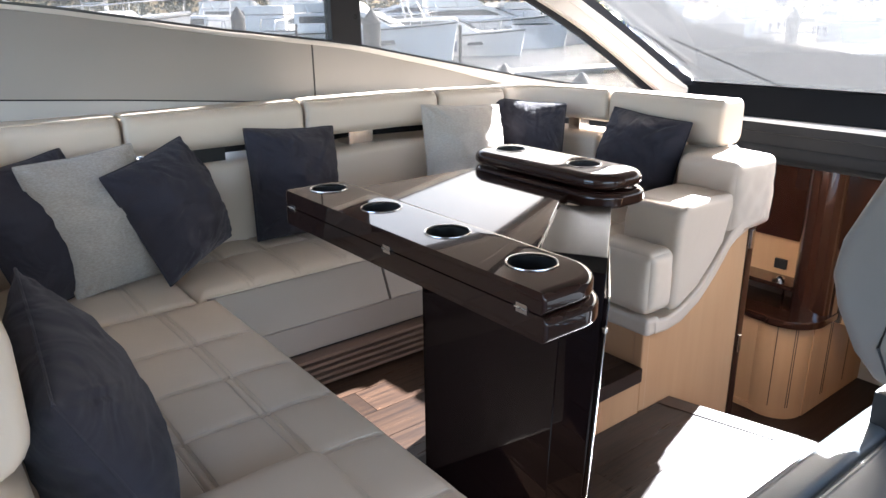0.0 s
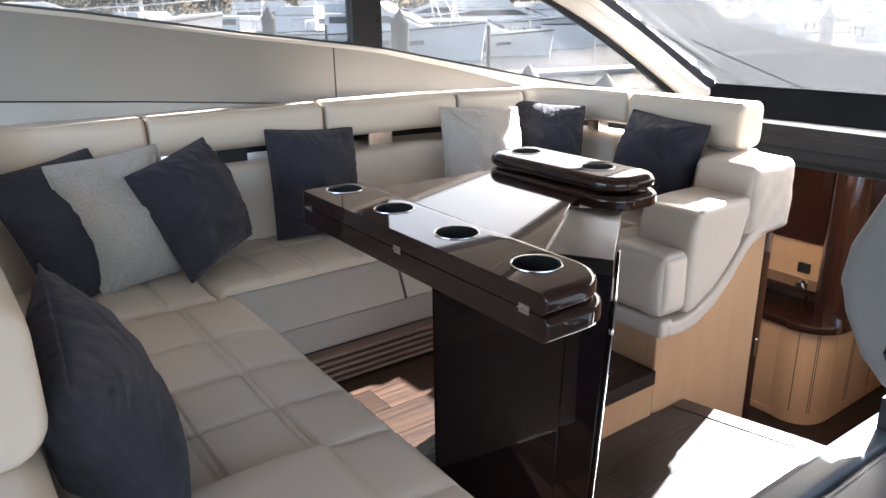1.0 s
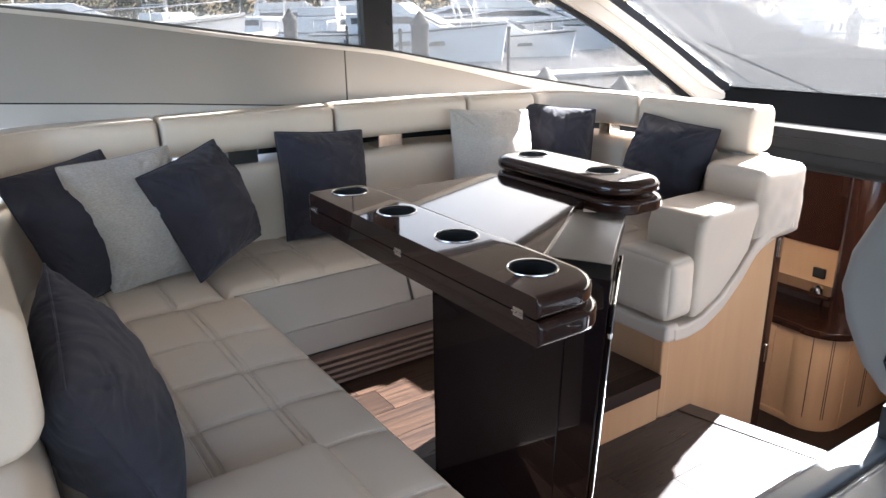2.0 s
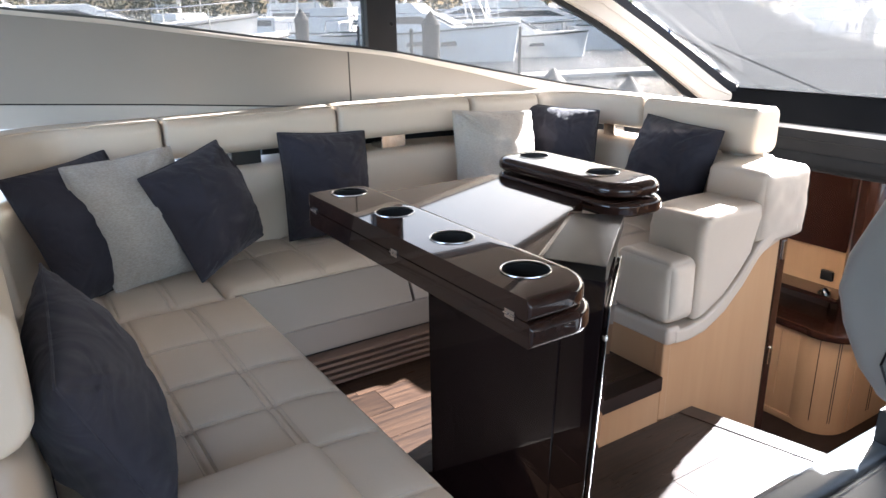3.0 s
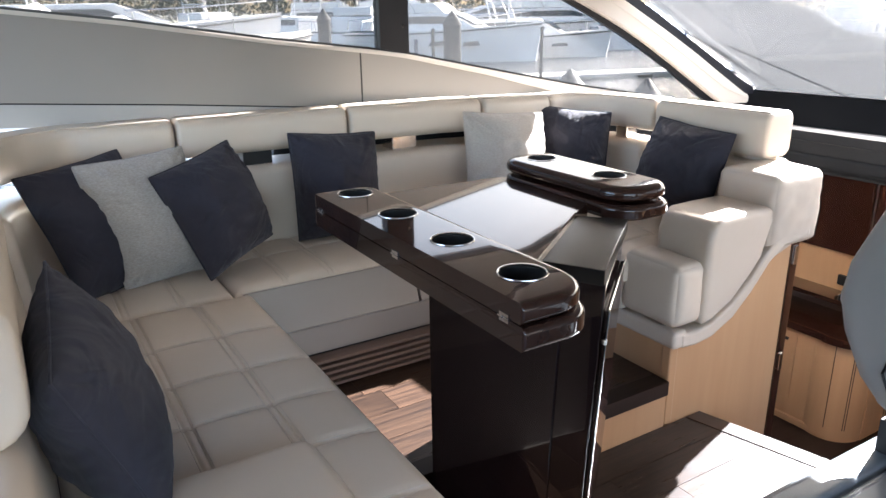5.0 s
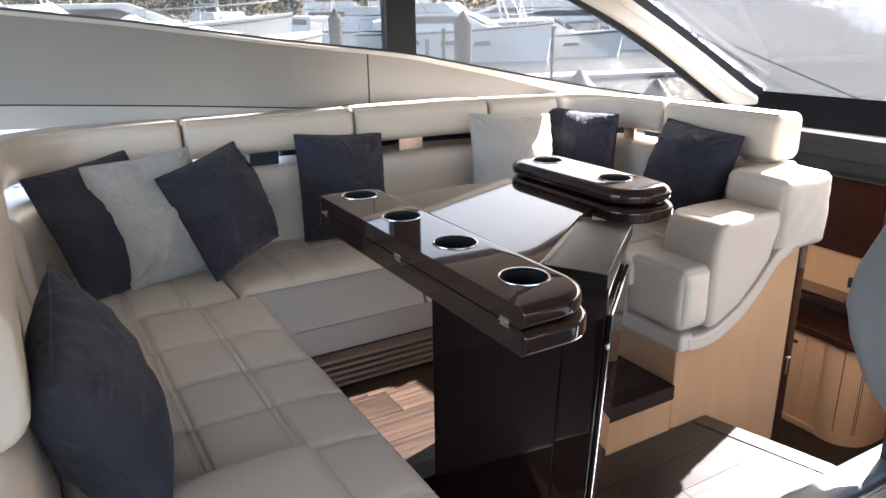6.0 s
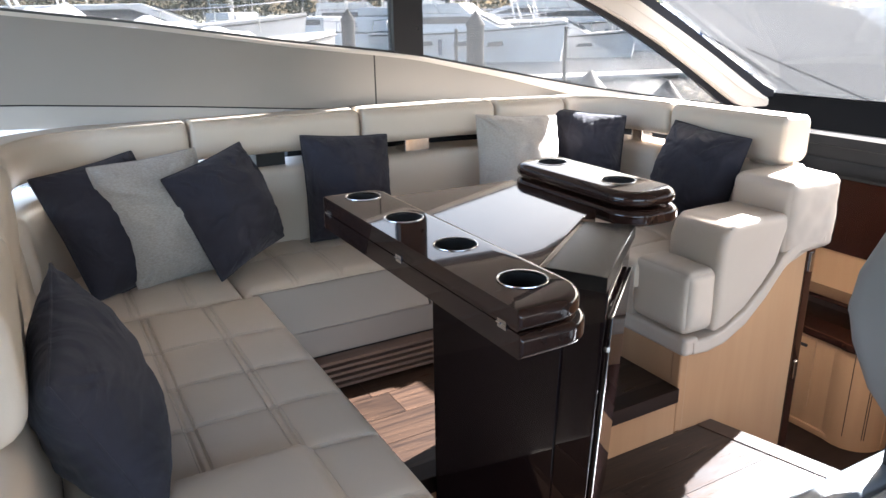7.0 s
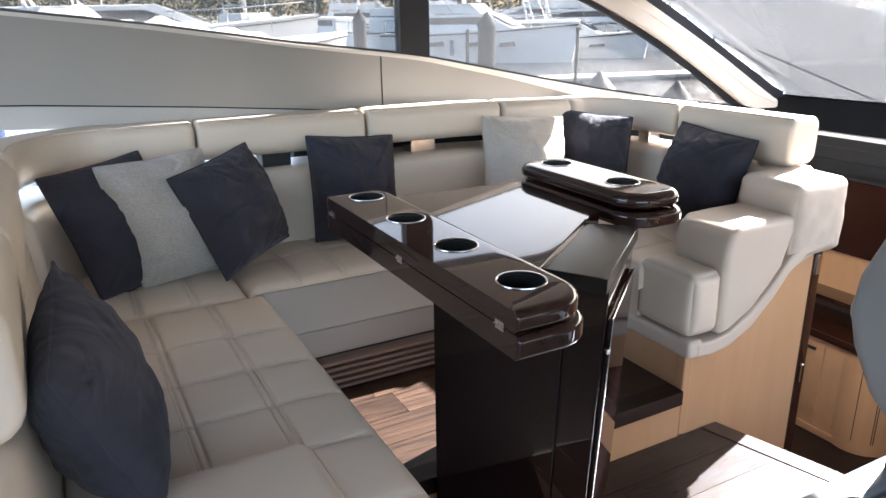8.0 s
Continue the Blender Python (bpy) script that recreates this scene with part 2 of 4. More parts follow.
def cushion(name, lo, hi, r, material, parent=None, bulge=0.008, wrinkle=0.0, step=0.03, bend=None, label=""):
    """An upholstered block: rounded edges, slightly swollen faces, fine creases."""
    lo, hi = np.array(lo, float), np.array(hi, float)
    r = min(r, *((hi - lo) / 2.01))
    grid = [ends(lo[n], hi[n], r, step) for n in range(3)]
    mid, half = (lo + hi) / 2, (hi - lo) / 2
    bm = bmesh.new()
    for n in range(3):
        u, v = (n + 1) % 3, (n + 2) % 3
        for side in (lo[n], hi[n]):
            verts = {}
            for a, pu in enumerate(grid[u]):
                for b, pv in enumerate(grid[v]):
                    p = np.zeros(3)
                    p[n], p[u], p[v] = side, pu, pv
                    core = np.clip(p, lo + r, hi - r)
                    d = p - core
                    length = np.linalg.norm(d)
                    q = core + d / length * r
                    fu, fv = (p[u] - mid[u]) / half[u], (p[v] - mid[v]) / half[v]
                    q[n] += (1 if side == hi[n] else -1) * bulge * (1 - fu**4) * (1 - fv**4)
                    if wrinkle:
                        s = noise.noise(Vector((q[0] * 9, q[1] * 9, q[2] * 16))) + 0.5 * noise.noise(Vector((q[0] * 30 + q[2] * 25, q[1] * 30, q[2] * 30)))
                        s += 0.9 * math.sin(70 * (q[2] - 0.8 * q[1] - 0.5 * q[0]) + 5 * noise.noise(Vector(q) * 6)) * max(0.0, noise.noise(Vector(q) * 5 + Vector((3, 1, 7))) + 0.15)
                        q = q + d / length * wrinkle * s
                    verts[a, b] = bm.verts.new(bend(q) if bend else q)
            for a in range(len(grid[u]) - 1):
                for b in range(len(grid[v]) - 1):
                    bm.faces.new((verts[a, b], verts[a + 1, b], verts[a + 1, b + 1], verts[a, b + 1]))
    bmesh.ops.remove_doubles(bm, verts=bm.verts[:], dist=0.0004)
    return part(name, bm, material, parent, label, angle=70)


def swept(name, line, thick, z0, z1, r, material, parent=None, end_r=0.018, slope=None, lean=0.0, label="", puff=0.006):
    """An upholstered roll whose front follows a line on the plan; the body lies to the line's left."""
    pts = [np.array(p, float) for p in line]
    seg = [np.linalg.norm(b - a) for a, b in zip(pts, pts[1:])]
    total = sum(seg)
    marks = ends(0, total, end_r, 0.02)
    cum = np.concatenate([[0], np.cumsum(seg)])
    px, py = np.interp(marks, cum, [p[0] for p in pts]), np.interp(marks, cum, [p[1] for p in pts])
    tx, ty = np.gradient(px, marks + np.arange(len(marks)) * 1e-9), np.gradient(py, marks + np.arange(len(marks)) * 1e-9)
    norm = np.hypot(tx, ty)
    nx, ny = -ty / norm, tx / norm
    height = z1 - z0
    rim = []
    for cx, cz, a0 in ((thick - r, height - r, 0), (r, height - r, 90), (r, r, 180), (thick - r, r, 270)):
        for a in np.radians(np.linspace(a0, a0 + 90, 6)):
            rim.append((cx + r * math.cos(a), cz + r * math.sin(a)))
    full = []
    for k, (a, b) in enumerate(rim):
        c, d = rim[(k + 1) % len(rim)]
        full.append((a, b))
        if math.hypot(c - a, d - b) > 0.03:
            full += [(a + (c - a) * f, b + (d - b) * f) for f in (0.25, 0.5, 0.75)]
    verts, faces, m = [], [], len(full)
    for k, s in enumerate(marks):
        d = min(s, total - s)
        inset = end_r - math.sqrt(max(0, end_r**2 - (end_r - d) ** 2)) if d < end_r else 0.0
        swell = puff * (1 - (2 * s / total - 1) ** 6)
        for a, b in full:
            a2 = thick / 2 + (a - thick / 2) * (1 - 2 * inset / thick)
            b2 = height / 2 + (b - height / 2) * (1 - 2 * inset / height)
            a2 += (-1 if a < thick / 2 else 1) * swell * max(0, 1 - abs(2 * b / height - 1) ** 3) * 0.6
            a2 += lean * (b2 / height)
            z = z0 + b2 + (slope(px[k], py[k]) if slope else 0.0)
            verts.append((px[k] + nx[k] * a2, py[k] + ny[k] * a2, z))
    for k in range(len(marks) - 1):
        for j in range(m):
            faces.append((k * m + j, k * m + (j + 1) % m, (k + 1) * m + (j + 1) % m, (k + 1) * m + j))
    faces.append(tuple(range(m))[::-1])
    faces.append(tuple(range((len(marks) - 1) * m, len(marks) * m)))
    bm = bmesh.new()
    bv = [bm.verts.new(v) for v in verts]
    for f in faces:
        bm.faces.new([bv[i] for i in f])
    return part(name, bm, material, parent, label, angle=60)


def quilt(name, x0, x1, y0, y1, top, bottom, r, lines_x, lines_y, material, parent=None, step=0.006, crown=0.012, double_x=False, double_y=False):
    """A seat cushion whose top is sewn into panels along the given lines."""
    def fine(lo, hi, lines):
        marks = set(np.round(ends(lo, hi, r, 0.02), 4))
        for c in lines:
            marks |= set(np.round(c + np.linspace(-0.02, 0.02, 17), 4))
        return np.array([v for v in sorted(marks) if lo - 1e-6 <= v <= hi + 1e-6])

    gx, gy = fine(x0, x1, lines_x), fine(y0, y1, lines_y)

    def drop(d):
        return r - math.sqrt(max(0, r * r - (r - d) ** 2)) if d < r else 0.0

    def sewn(v, lines, double):
        s = 0.0
        for c in lines:
            for o in ((-0.007, 0.007) if double else (0.0,)):
                s += math.exp(-(((v - c - o) / 0.0032) ** 2)) * 0.0042
            s += math.exp(-(((v - c) / 0.016) ** 2)) * 0.0035
        return s

    sx, sy = [sewn(v, lines_x, double_x) for v in gx], [sewn(v, lines_y, double_y) for v in gy]
    verts, faces, nx, ny = [], [], len(gx), len(gy)
    for i, x in enumerate(gx):
        dx = min(x - x0, x1 - x)
        for j, y in enumerate(gy):
            dy = min(y - y0, y1 - y)
            fu, fv = 2 * (x - x0) / (x1 - x0) - 1, 2 * (y - y0) / (y1 - y0) - 1
            z = top - max(drop(dx), drop(dy)) + crown * ((1 - fu**4) * (1 - fv**4) - 1)
            edge = min(1.0, min(dx, dy) / r)
            z -= (sx[i] + sy[j]) * edge
            z += 0.0012 * noise.noise(Vector((x * 14, y * 14, 3.0)))
            verts.append((x, y, z))
    for i in range(nx - 1):
        for j in range(ny - 1):
            faces.append((i * ny + j, (i + 1) * ny + j, (i + 1) * ny + j + 1, i * ny + j + 1))
    ring = [i * ny for i in range(nx)] + [(nx - 1) * ny + j for j in range(1, ny)] + [i * ny + ny - 1 for i in range(nx - 2, -1, -1)] + [j for j in range(ny - 2, 0, -1)]
    base = len(verts)
    verts += [(verts[k][0], verts[k][1], bottom) for k in ring]
    n = len(ring)
    faces += [(ring[k], base + k, base + (k + 1) % n, ring[(k + 1) % n]) for k in range(n)]
    faces.append(tuple(base + k for k in range(n)))
    ob = raw(name, verts, faces, material, parent, angle=65)
    # Two rows of thread beside each sewn line
    def level(x, y):
        i, j = int(np.argmin(abs(gx - x))), int(np.argmin(abs(gy - y)))
        return verts[i * ny + j][2]
    threads = bmesh.new()
    for lines, along_x, double in ((lines_x, False, double_x), (lines_y, True, double_y)):
        for c in lines:
            for o in ((-0.012, 0.012) if double else (-0.006, 0.006)):
                lo, hi = (x0, x1) if along_x else (y0, y1)
                run = np.arange(lo + 0.6 * r, hi - 0.6 * r, 0.006)
                tube([(v, c + o, level(v, c + o) + 0.0002) if along_x else (c + o, v, level(c + o, v) + 0.0002) for v in run], 0.0008, 4, threads)
    if lines_x or lines_y:
        part("stitching", threads, STITCH, ob, "pale double stitching")
    return ob


def pillow(label, corners, thin, material, seed, group="scatter cushions", front=0.64, back=0.30):
    """A square scatter cushion. corners: bottom left, bottom right, top right, top left, as seen from its front."""
    bl, br, tr, tl = [Vector(c) for c in corners]
    out = (br - bl).cross(tl - bl).normalized()
    thick = thin * 1.9
    n = 64
    top = thing("scatter_cushion", label, "cushion", group)
    rnd = random.Random(int(seed * 10))
    # Creases: short grooves that start near a rim or a corner and fade toward the middle.
    creases = []
    for k in range(26):
        e, f = rnd.randrange(4), rnd.random()
        if k < 12:
            f = rnd.choice((0.04, 0.96)) + rnd.uniform(-0.03, 0.09) * (1 if f < 0.5 else -1)
        a0 = ((f, 0.03), (0.97, f), (f, 0.97), (0.03, f))[e]
        aim = (0.5 + rnd.uniform(-0.32, 0.32), 0.5 + rnd.uniform(-0.32, 0.32))
        d = Vector((aim[0] - a0[0], aim[1] - a0[1]))
        creases.append((Vector(a0), d.normalized(), rnd.uniform(0.14, 0.42), rnd.uniform(0.010, 0.020), rnd.uniform(0.020, 0.050), rnd.uniform(-3, 3)))
    for k in range(3):
        creases.append((Vector((rnd.uniform(0.15, 0.35), rnd.uniform(0.25, 0.6))), Vector((1, rnd.uniform(-0.3, 0.3))).normalized(), rnd.uniform(0.3, 0.5), 0.016, rnd.uniform(0.010, 0.018), rnd.uniform(-2, 2)))

    def groove(u, v):
        z = 0.0
        for c, d, reach, wide, deep, bend in creases:
            ru, rv = u - c.x, v - c.y
            along = ru * d.x + rv * d.y
            if -0.02 < along < reach:
                across = -ru * d.y + rv * d.x - bend * 0.25 * along * (reach - along)
                if abs(across) < 0.07:
                    fade = math.sin(math.pi * (along + 0.02) / (reach + 0.02)) ** 0.8
                    q = across / wide
                    z += deep * fade * (0.7 * math.exp(-((q - 1.6) ** 2) * 0.6) - math.exp(-q * q))
        return z

    def at(u, v, side):
        a, b = 2 * u - 1, 2 * v - 1
        wob = 0.008 * noise.noise(Vector((u * 5 + seed, v * 5, 2.0)))
        pin = (0.050 + wob) * (1 - abs(a) ** 2.0) * b, (0.050 + wob) * (1 - abs(b) ** 2.0) * a
        blunt = 0.010 * (abs(a) * abs(b)) ** 5
        uu, vv = u - pin[1] * 0.5 - blunt * a, v - pin[0] * 0.5 - blunt * b
        p = bl * (1 - uu) * (1 - vv) + br * uu * (1 - vv) + tr * uu * vv + tl * (1 - uu) * vv
        full = max(0.0, (1 - abs(a) ** 2.0) * (1 - abs(b) ** 2.0)) ** 0.54
        rim = min(1 - abs(a), 1 - abs(b))
        lump = 0.14 * noise.noise(Vector((u * 3 + seed, v * 2.6, side * 5))) + 0.05 * noise.noise(Vector((u * 8 + seed, v * 7, side * 3)))
        pucker = 0.035 * math.exp(-rim * 9) * math.sin(17 * (u if 1 - abs(b) < 1 - abs(a) else v) * math.pi + seed + 4 * noise.noise(Vector((u * 5, v * 5, seed)))) * min(1, rim * 14)
        sag = 0.07 * noise.noise(Vector((u * 2.2 + seed * 3, v * 9 + u * 3, 7.0 + side))) * full
        fold = groove(u, v) * min(1.0, rim * 9) if side > 0 else 0.0
        reach = front if side > 0 else back
        return p + out * side * thick * reach * (full * (1 + lump) + pucker + sag + fold)

    verts, faces = [], []
    s = [0.5 - 0.5 * math.cos(math.pi * k / n) * (1 - 0.12 * math.sin(math.pi * k / n) ** 2) for k in range(n + 1)]
    s = [0.5 * v + 0.5 * k / n for k, v in enumerate(s)]
    for side in (1, -1):
        base = len(verts)
        verts += [at(s[i], s[j], side) for i in range(n + 1) for j in range(n + 1)]
        for i in range(n):
            for j in range(n):
                f = (base + i * (n + 1) + j, base + (i + 1) * (n + 1) + j, base + (i + 1) * (n + 1) + j + 1, base + i * (n + 1) + j + 1)
                faces.append(f if side > 0 else f[::-1])
    bm = bmesh.new()
    bv = [bm.verts.new(v) for v in verts]
    for f in faces:
        bm.faces.new([bv[i] for i in f])
    bmesh.ops.remove_doubles(bm, verts=bm.verts[:], dist=0.0005)
    part("cover", bm, material, top, angle=80)
    loop = [at(v, 0, 1) for v in s[:-1]] + [at(1, v, 1) for v in s[:-1]] + [at(1 - v, 1, 1) for v in s[:-1]] + [at(0, 1 - v, 1) for v in s[:-1]]
    part("piping", tube(loop, 0.0028, 6, closed=True), material, top)
    return top


# ---- the boat's shell ----
def port(y):
    """How far out the port side stands."""
    return -2.33 + 0.25 * max(0.0, (y - 1.4) / 1.77) ** 1.5


def strip(name, y0, y1, low, high, off, thick, material, parent=None, label="", step=0.06, bevel=0.0):
    """A panel that follows the port side from y0 to y1, between two heights that vary along it."""
    ys = np.linspace(y0, y1, max(3, int((y1 - y0) / step) + 1))
    bm = bmesh.new()
    rows = []
    for y in ys:
        f, b = port(y) + off, port(y) + off - thick
        rows.append([bm.verts.new(p) for p in ((f, y, low(y)), (f, y, high(y)), (b, y, high(y)), (b, y, low(y)))])
    for p, q in zip(rows, rows[1:]):
        for k in range(4):
            bm.faces.new((p[k], q[k], q[(k + 1) % 4], p[(k + 1) % 4]))
    bm.faces.new(rows[0])
    bm.faces.new(rows[-1][::-1])
    bmesh.ops.recalc_face_normals(bm, faces=bm.faces[:])
    if bevel:
        edges = [e for e in bm.edges if e.calc_face_angle(0) > 0.6]
        bmesh.ops.bevel(bm, geom=edges, offset=bevel, segments=2, affect="EDGES")
    return part(name, bm, material, parent, label)


def curve(*pts):
    ys, zs = [p[0] for p in pts], [p[1] for p in pts]
    return lambda y: float(np.interp(y, ys, zs))


sill_z = curve((-2.6, 1.50), (-1.0, 1.40), (0.17, 1.258), (0.47, 1.222), (0.94, 1.152), (1.344, 1.102), (1.458, 1.085), (1.82, 1.010), (2.23, 0.926), (2.68, 0.848), (3.0, 0.806), (3.3, 0.77))
panel_top = lambda y: sill_z(y) - float(np.interp(y, [0.0, 1.45, 1.82, 2.12, 2.4], [0.012, 0.016, 0.022, 0.04, 0.05]))
panel_low = curve((-2.6, 1.15), (0.13, 0.997), (0.60, 0.959), (1.05, 0.917), (1.4, 0.89), (3.3, 0.70))
win_top = curve((-2.6, 1.56), (-1.0, 1.46), (0.2, 1.345), (1.2, 1.335), (1.75, 1.333), (2.03, 1.322), (2.159, 1.278), (2.276, 1.224), (2.421, 1.150), (2.571, 1.066), (2.729, 0.967), (2.941, 0.814))
frame_top = curve((-2.6, 1.59), (-1.0, 1.49), (0.2, 1.375), (1.2, 1.365), (1.75, 1.362), (2.06, 1.342), (2.202, 1.280), (2.275, 1.247), (2.419, 1.178), (2.569, 1.096), (2.727, 0.996), (2.892, 0.886), (3.021, 0.800))
pillar_top = curve((-2.6, 1.95), (0.4, 1.93), (1.3, 1.80), (1.9, 1.565), (2.20, 1.405), (2.44, 1.272), (2.682, 1.134), (2.842, 1.037), (3.01, 0.927), (3.15, 0.836))
screen_top = curve((-2.6, 1.97), (0.4, 1.95), (1.4, 1.83), (2.0, 1.585), (2.30, 1.422), (2.544, 1.276), (2.711, 1.178), (2.873, 1.075), (3.04, 0.973), (3.204, 0.870))

side = structure(strip("wall_port", -2.6, 1.27, panel_low, panel_top, 0.0, 0.03, PANEL), "grey satin coaming panel below the port side windows", "wall panel")
structure(strip("wall_port_forward", 1.276, 2.5, lambda y: panel_low(y) - 0.05, panel_top, 0.0, 0.03, PANEL), "grey satin coaming panel tapering toward the windscreen", "wall panel")
strip("panel_joint", 1.2705, 1.2755, panel_low, panel_top, -0.002, 0.02, RUBBER, side, step=0.01)
strip("panel_shadow_gap", -2.6, 1.27, lambda y: panel_low(y) - 0.005, panel_low, -0.006, 0.02, DASH, side)
structure(strip("trim_sill", -2.6, 3.12, panel_top, sill_z, 0.012, 0.09, SILL, bevel=0.004), "cream moulded window sill sloping down toward the bow", "window sill")
structure(strip("wall_liner", -2.6, 2.0, lambda y: panel_low(y) - float(np.interp(y, [0.1, 1.0], [0.075, 0.06])), lambda y: panel_low(y) - 0.005, -0.004, 0.03, FASCIA), "pale grey liner behind the sofa back", "wall liner")
structure(strip("wall_side_low", -2.6, 3.3, lambda y: -1.0, lambda y: min(sill_z(y) - 0.06, float(np.interp(y, [0.90, 0.92], [0.62, 0.91]))), -0.02, 0.06, DASH), "dark side lining behind the sofa", "wall")
win = structure(strip("window_port", -2.6, 2.98, lambda y: sill_z(y) - 0.002, lambda y: sill_z(y) + 0.008, 0.004, 0.035, FRAMEB), "long port side window in a black frame", "window")
strip("window_frame", -2.6, 3.02, win_top, frame_top, 0.004, 0.018, FRAMEB, win, "curved black upper frame")
pane = strip("pane", -2.6, 2.97, lambda y: sill_z(y) + 0.002, lambda y: max(win_top(y) + 0.01, sill_z(y) + 0.004), -0.012, 0.006, GLASS_SIDE, win, "lightly dusted clear glass")
pane.visible_shadow = False
strip("window_post", 1.352, 1.472, lambda y: sill_z(y) + 0.004, lambda y: win_top(y) + 0.01, 0.010, 0.05, FRAMEB, win, "broad black window post", step=0.02)
pill = structure(strip("pillar_port", -2.6, 3.17, frame_top, lambda y: max(pillar_top(y), frame_top(y) + 0.002), 0.03, 0.10, SILL, bevel=0.006), "cream moulded windscreen pillar", "pillar")
strip("pillar_ridge", 1.2, 3.15, lambda y: 0.40 * frame_top(y) + 0.60 * pillar_top(y), lambda y: max(pillar_top(y) + 0.003, 0.40 * frame_top(y) + 0.60 * pillar_top(y) + 0.004), 0.034, 0.03, SILL, pill, "raised cream pillar trim", bevel=0.003)
strip("windscreen_gasket", -2.6, 3.22, lambda y: pillar_top(y) + 0.002, lambda y: max(screen_top(y), pillar_top(y) + 0.006), 0.0, 0.09, FRAMEB, pill, "black windscreen edge")


def screen_y(z):
    return float(np.interp(z, [0.75, 0.870, 0.973, 1.075, 1.178, 1.276, 1.422, 1.585, 1.83], [3.36, 3.204, 3.04, 2.873, 2.711, 2.544, 2.30, 2.0, 1.4]))


def bow(x):
    return 0.13 * max(0.0, 1 - (x / 2.1) ** 2)


def screen_sheet(name, z0, z1, off, thick, material, x0=None, x1=None, parent=None, label=""):
    xs, zs = np.linspace(-1, 1, 25), np.linspace(z0, z1, 14)
    verts, faces = [], []
    for d in (off, off + thick):
        for f in xs:
            for z in zs:
                reach = -port(screen_y(z)) - 0.01
                x = f * reach if x0 is None else x0 + (x1 - x0) * (f + 1) / 2
                x = max(-reach, min(reach, x))
                verts.append((x, screen_y(z) + bow(x) + d, z))
    n, m = len(zs), len(xs) * len(zs)
    for i in range(len(xs) - 1):
        for j in range(n - 1):
            a = i * n + j
            faces.append((a, a + n, a + n + 1, a + 1))
            faces.append((m + a, m + a + 1, m + a + n + 1, m + a + n))
    return raw(name, verts, faces, material, parent, label)


shield = structure(screen_sheet("window_windscreen", 0.80, 0.855, -0.004, 0.02, FRAMEB), "raked windscreen above the dark dashboard", "windscreen")
wp = screen_sheet("pane", 0.855, 1.83, 0.004, 0.008, GLASS_WIND, parent=shield, label="dusty sunlit windscreen glass")
wp.visible_shadow = False
# Unseen sheet above the view, added to keep the sun off seats and table
screen_sheet("header", 1.292, 1.84, -0.030, 0.024, HEADLINER, parent=shield, label="unseen cream header added to block the sun over the windscreen")
# Unseen roof, with a hatch added to brighten the seats from above
roof = box(-2.35, 2.35, -0.15, 1.50, 1.84, 1.90)
for x0, x1, y0, y1 in ((-2.35, -1.95, -1.10, -0.151), (0.10, 2.35, -1.10, -0.151), (-2.35, 2.35, -1.66, -1.101)):
    box(x0, x1, y0, y1, 1.84, 1.90, bm=roof)
# The hatch's bronze tint warms the blue skylight.
hatch = structure(part("window_roof", box(-1.96, 0.11, -1.11, -0.14, 1.903, 1.912), glass("light_warming_hatch_glass", 0.0, 0.84, (1.0, 0.83, 0.66))), "unseen roof hatch added to let skylight onto the seats", "roof hatch")
structure(part("ceiling", roof, HEADLINER), "unseen cream headliner with an opening added for skylight", "ceiling")

# Unseen starboard side and aft end, shaped to let daylight in behind the camera.
structure(part("wall_starboard", box(2.30, 2.36, -2.6, 3.3, -1.0, 0.40), PANEL), "unseen grey side panel below the opening left for daylight", "wall")
# Added to keep side light off the forward arm
structure(part("wall_starboard_forward", box(2.30, 2.36, 2.20, 3.3, 0.401, 1.84), PANEL), "unseen side panel added to block light by the helm", "wall")
structure(part("wall_starboard_header", box(2.30, 2.36, -2.6, 2.195, 1.80, 1.84), SILL), "unseen cream header above the opening left for daylight", "wall")
# Invented bulkhead: dark so the pedestal reflects little, cut open for daylight
structure(part("wall_aft", prism([(-2.36, -1.0), (2.36, -1.0), (2.36, 1.83), (-0.25, 1.83), (-0.25, 0.75), (-2.36, 0.75)], "y", -1.66, -1.60), MAHOG), "unseen aft bulkhead, dark for reflections and opened for daylight", "wall")

# Dashboard
ROLLBLACK = mat("soft_black_roll", (0.018, 0.0195, 0.022), None, 5.0, 0.85, 0.15, 300.0, spec=0.05)
dash = thing("dashboard", "dark grey leather dashboard with a padded roll below the windscreen", "dashboard")
FARTHER = Matrix.Translation((0.10, 0.10, 1.24)) @ Matrix.Scale(1.075, 4) @ Matrix.Translation((-0.10, -0.10, -1.24))
part("top_panel", prism([(2.935, 0.745), (2.95, 0.757), (3.45, 0.760), (3.45, 0.72), (2.95, 0.72)], "x", -2.07, 2.0, 0.004), SILL, dash, "pale sunlit dash top")
part("face_panel", prism([(2.945, 0.655), (2.935, 0.745), (2.99, 0.74), (3.01, 0.64), (2.96, 0.64)], "x", -1.72, 2.0, 0.004), DASH, dash)
cushion("padded_roll", (-1.72, 2.942, 0.590), (2.0, 2.995, 0.662), 0.03, ROLLBLACK, dash, step=0.2)
cowl_low = [(-2.07, 2.945), (-1.74, 2.952), (-1.19, 2.992), (-0.6, 3.035), (0.6, 3.05), (2.0, 3.0)]
raw("cowl", [FARTHER @ Vector((x, y, 0.760)) for x, y in cowl_low] + [(x, 3.215 + bow(x) + 0.02, 0.862) for x, y in cowl_low] + [(x, 3.62, 0.66) for x, y in cowl_low],
    [(k, k + 1, k + 7, k + 6) for k in range(5)] + [(k + 6, k + 7, k + 13, k + 12) for k in range(5)], COWL, dash, "black sloping windscreen cowl")
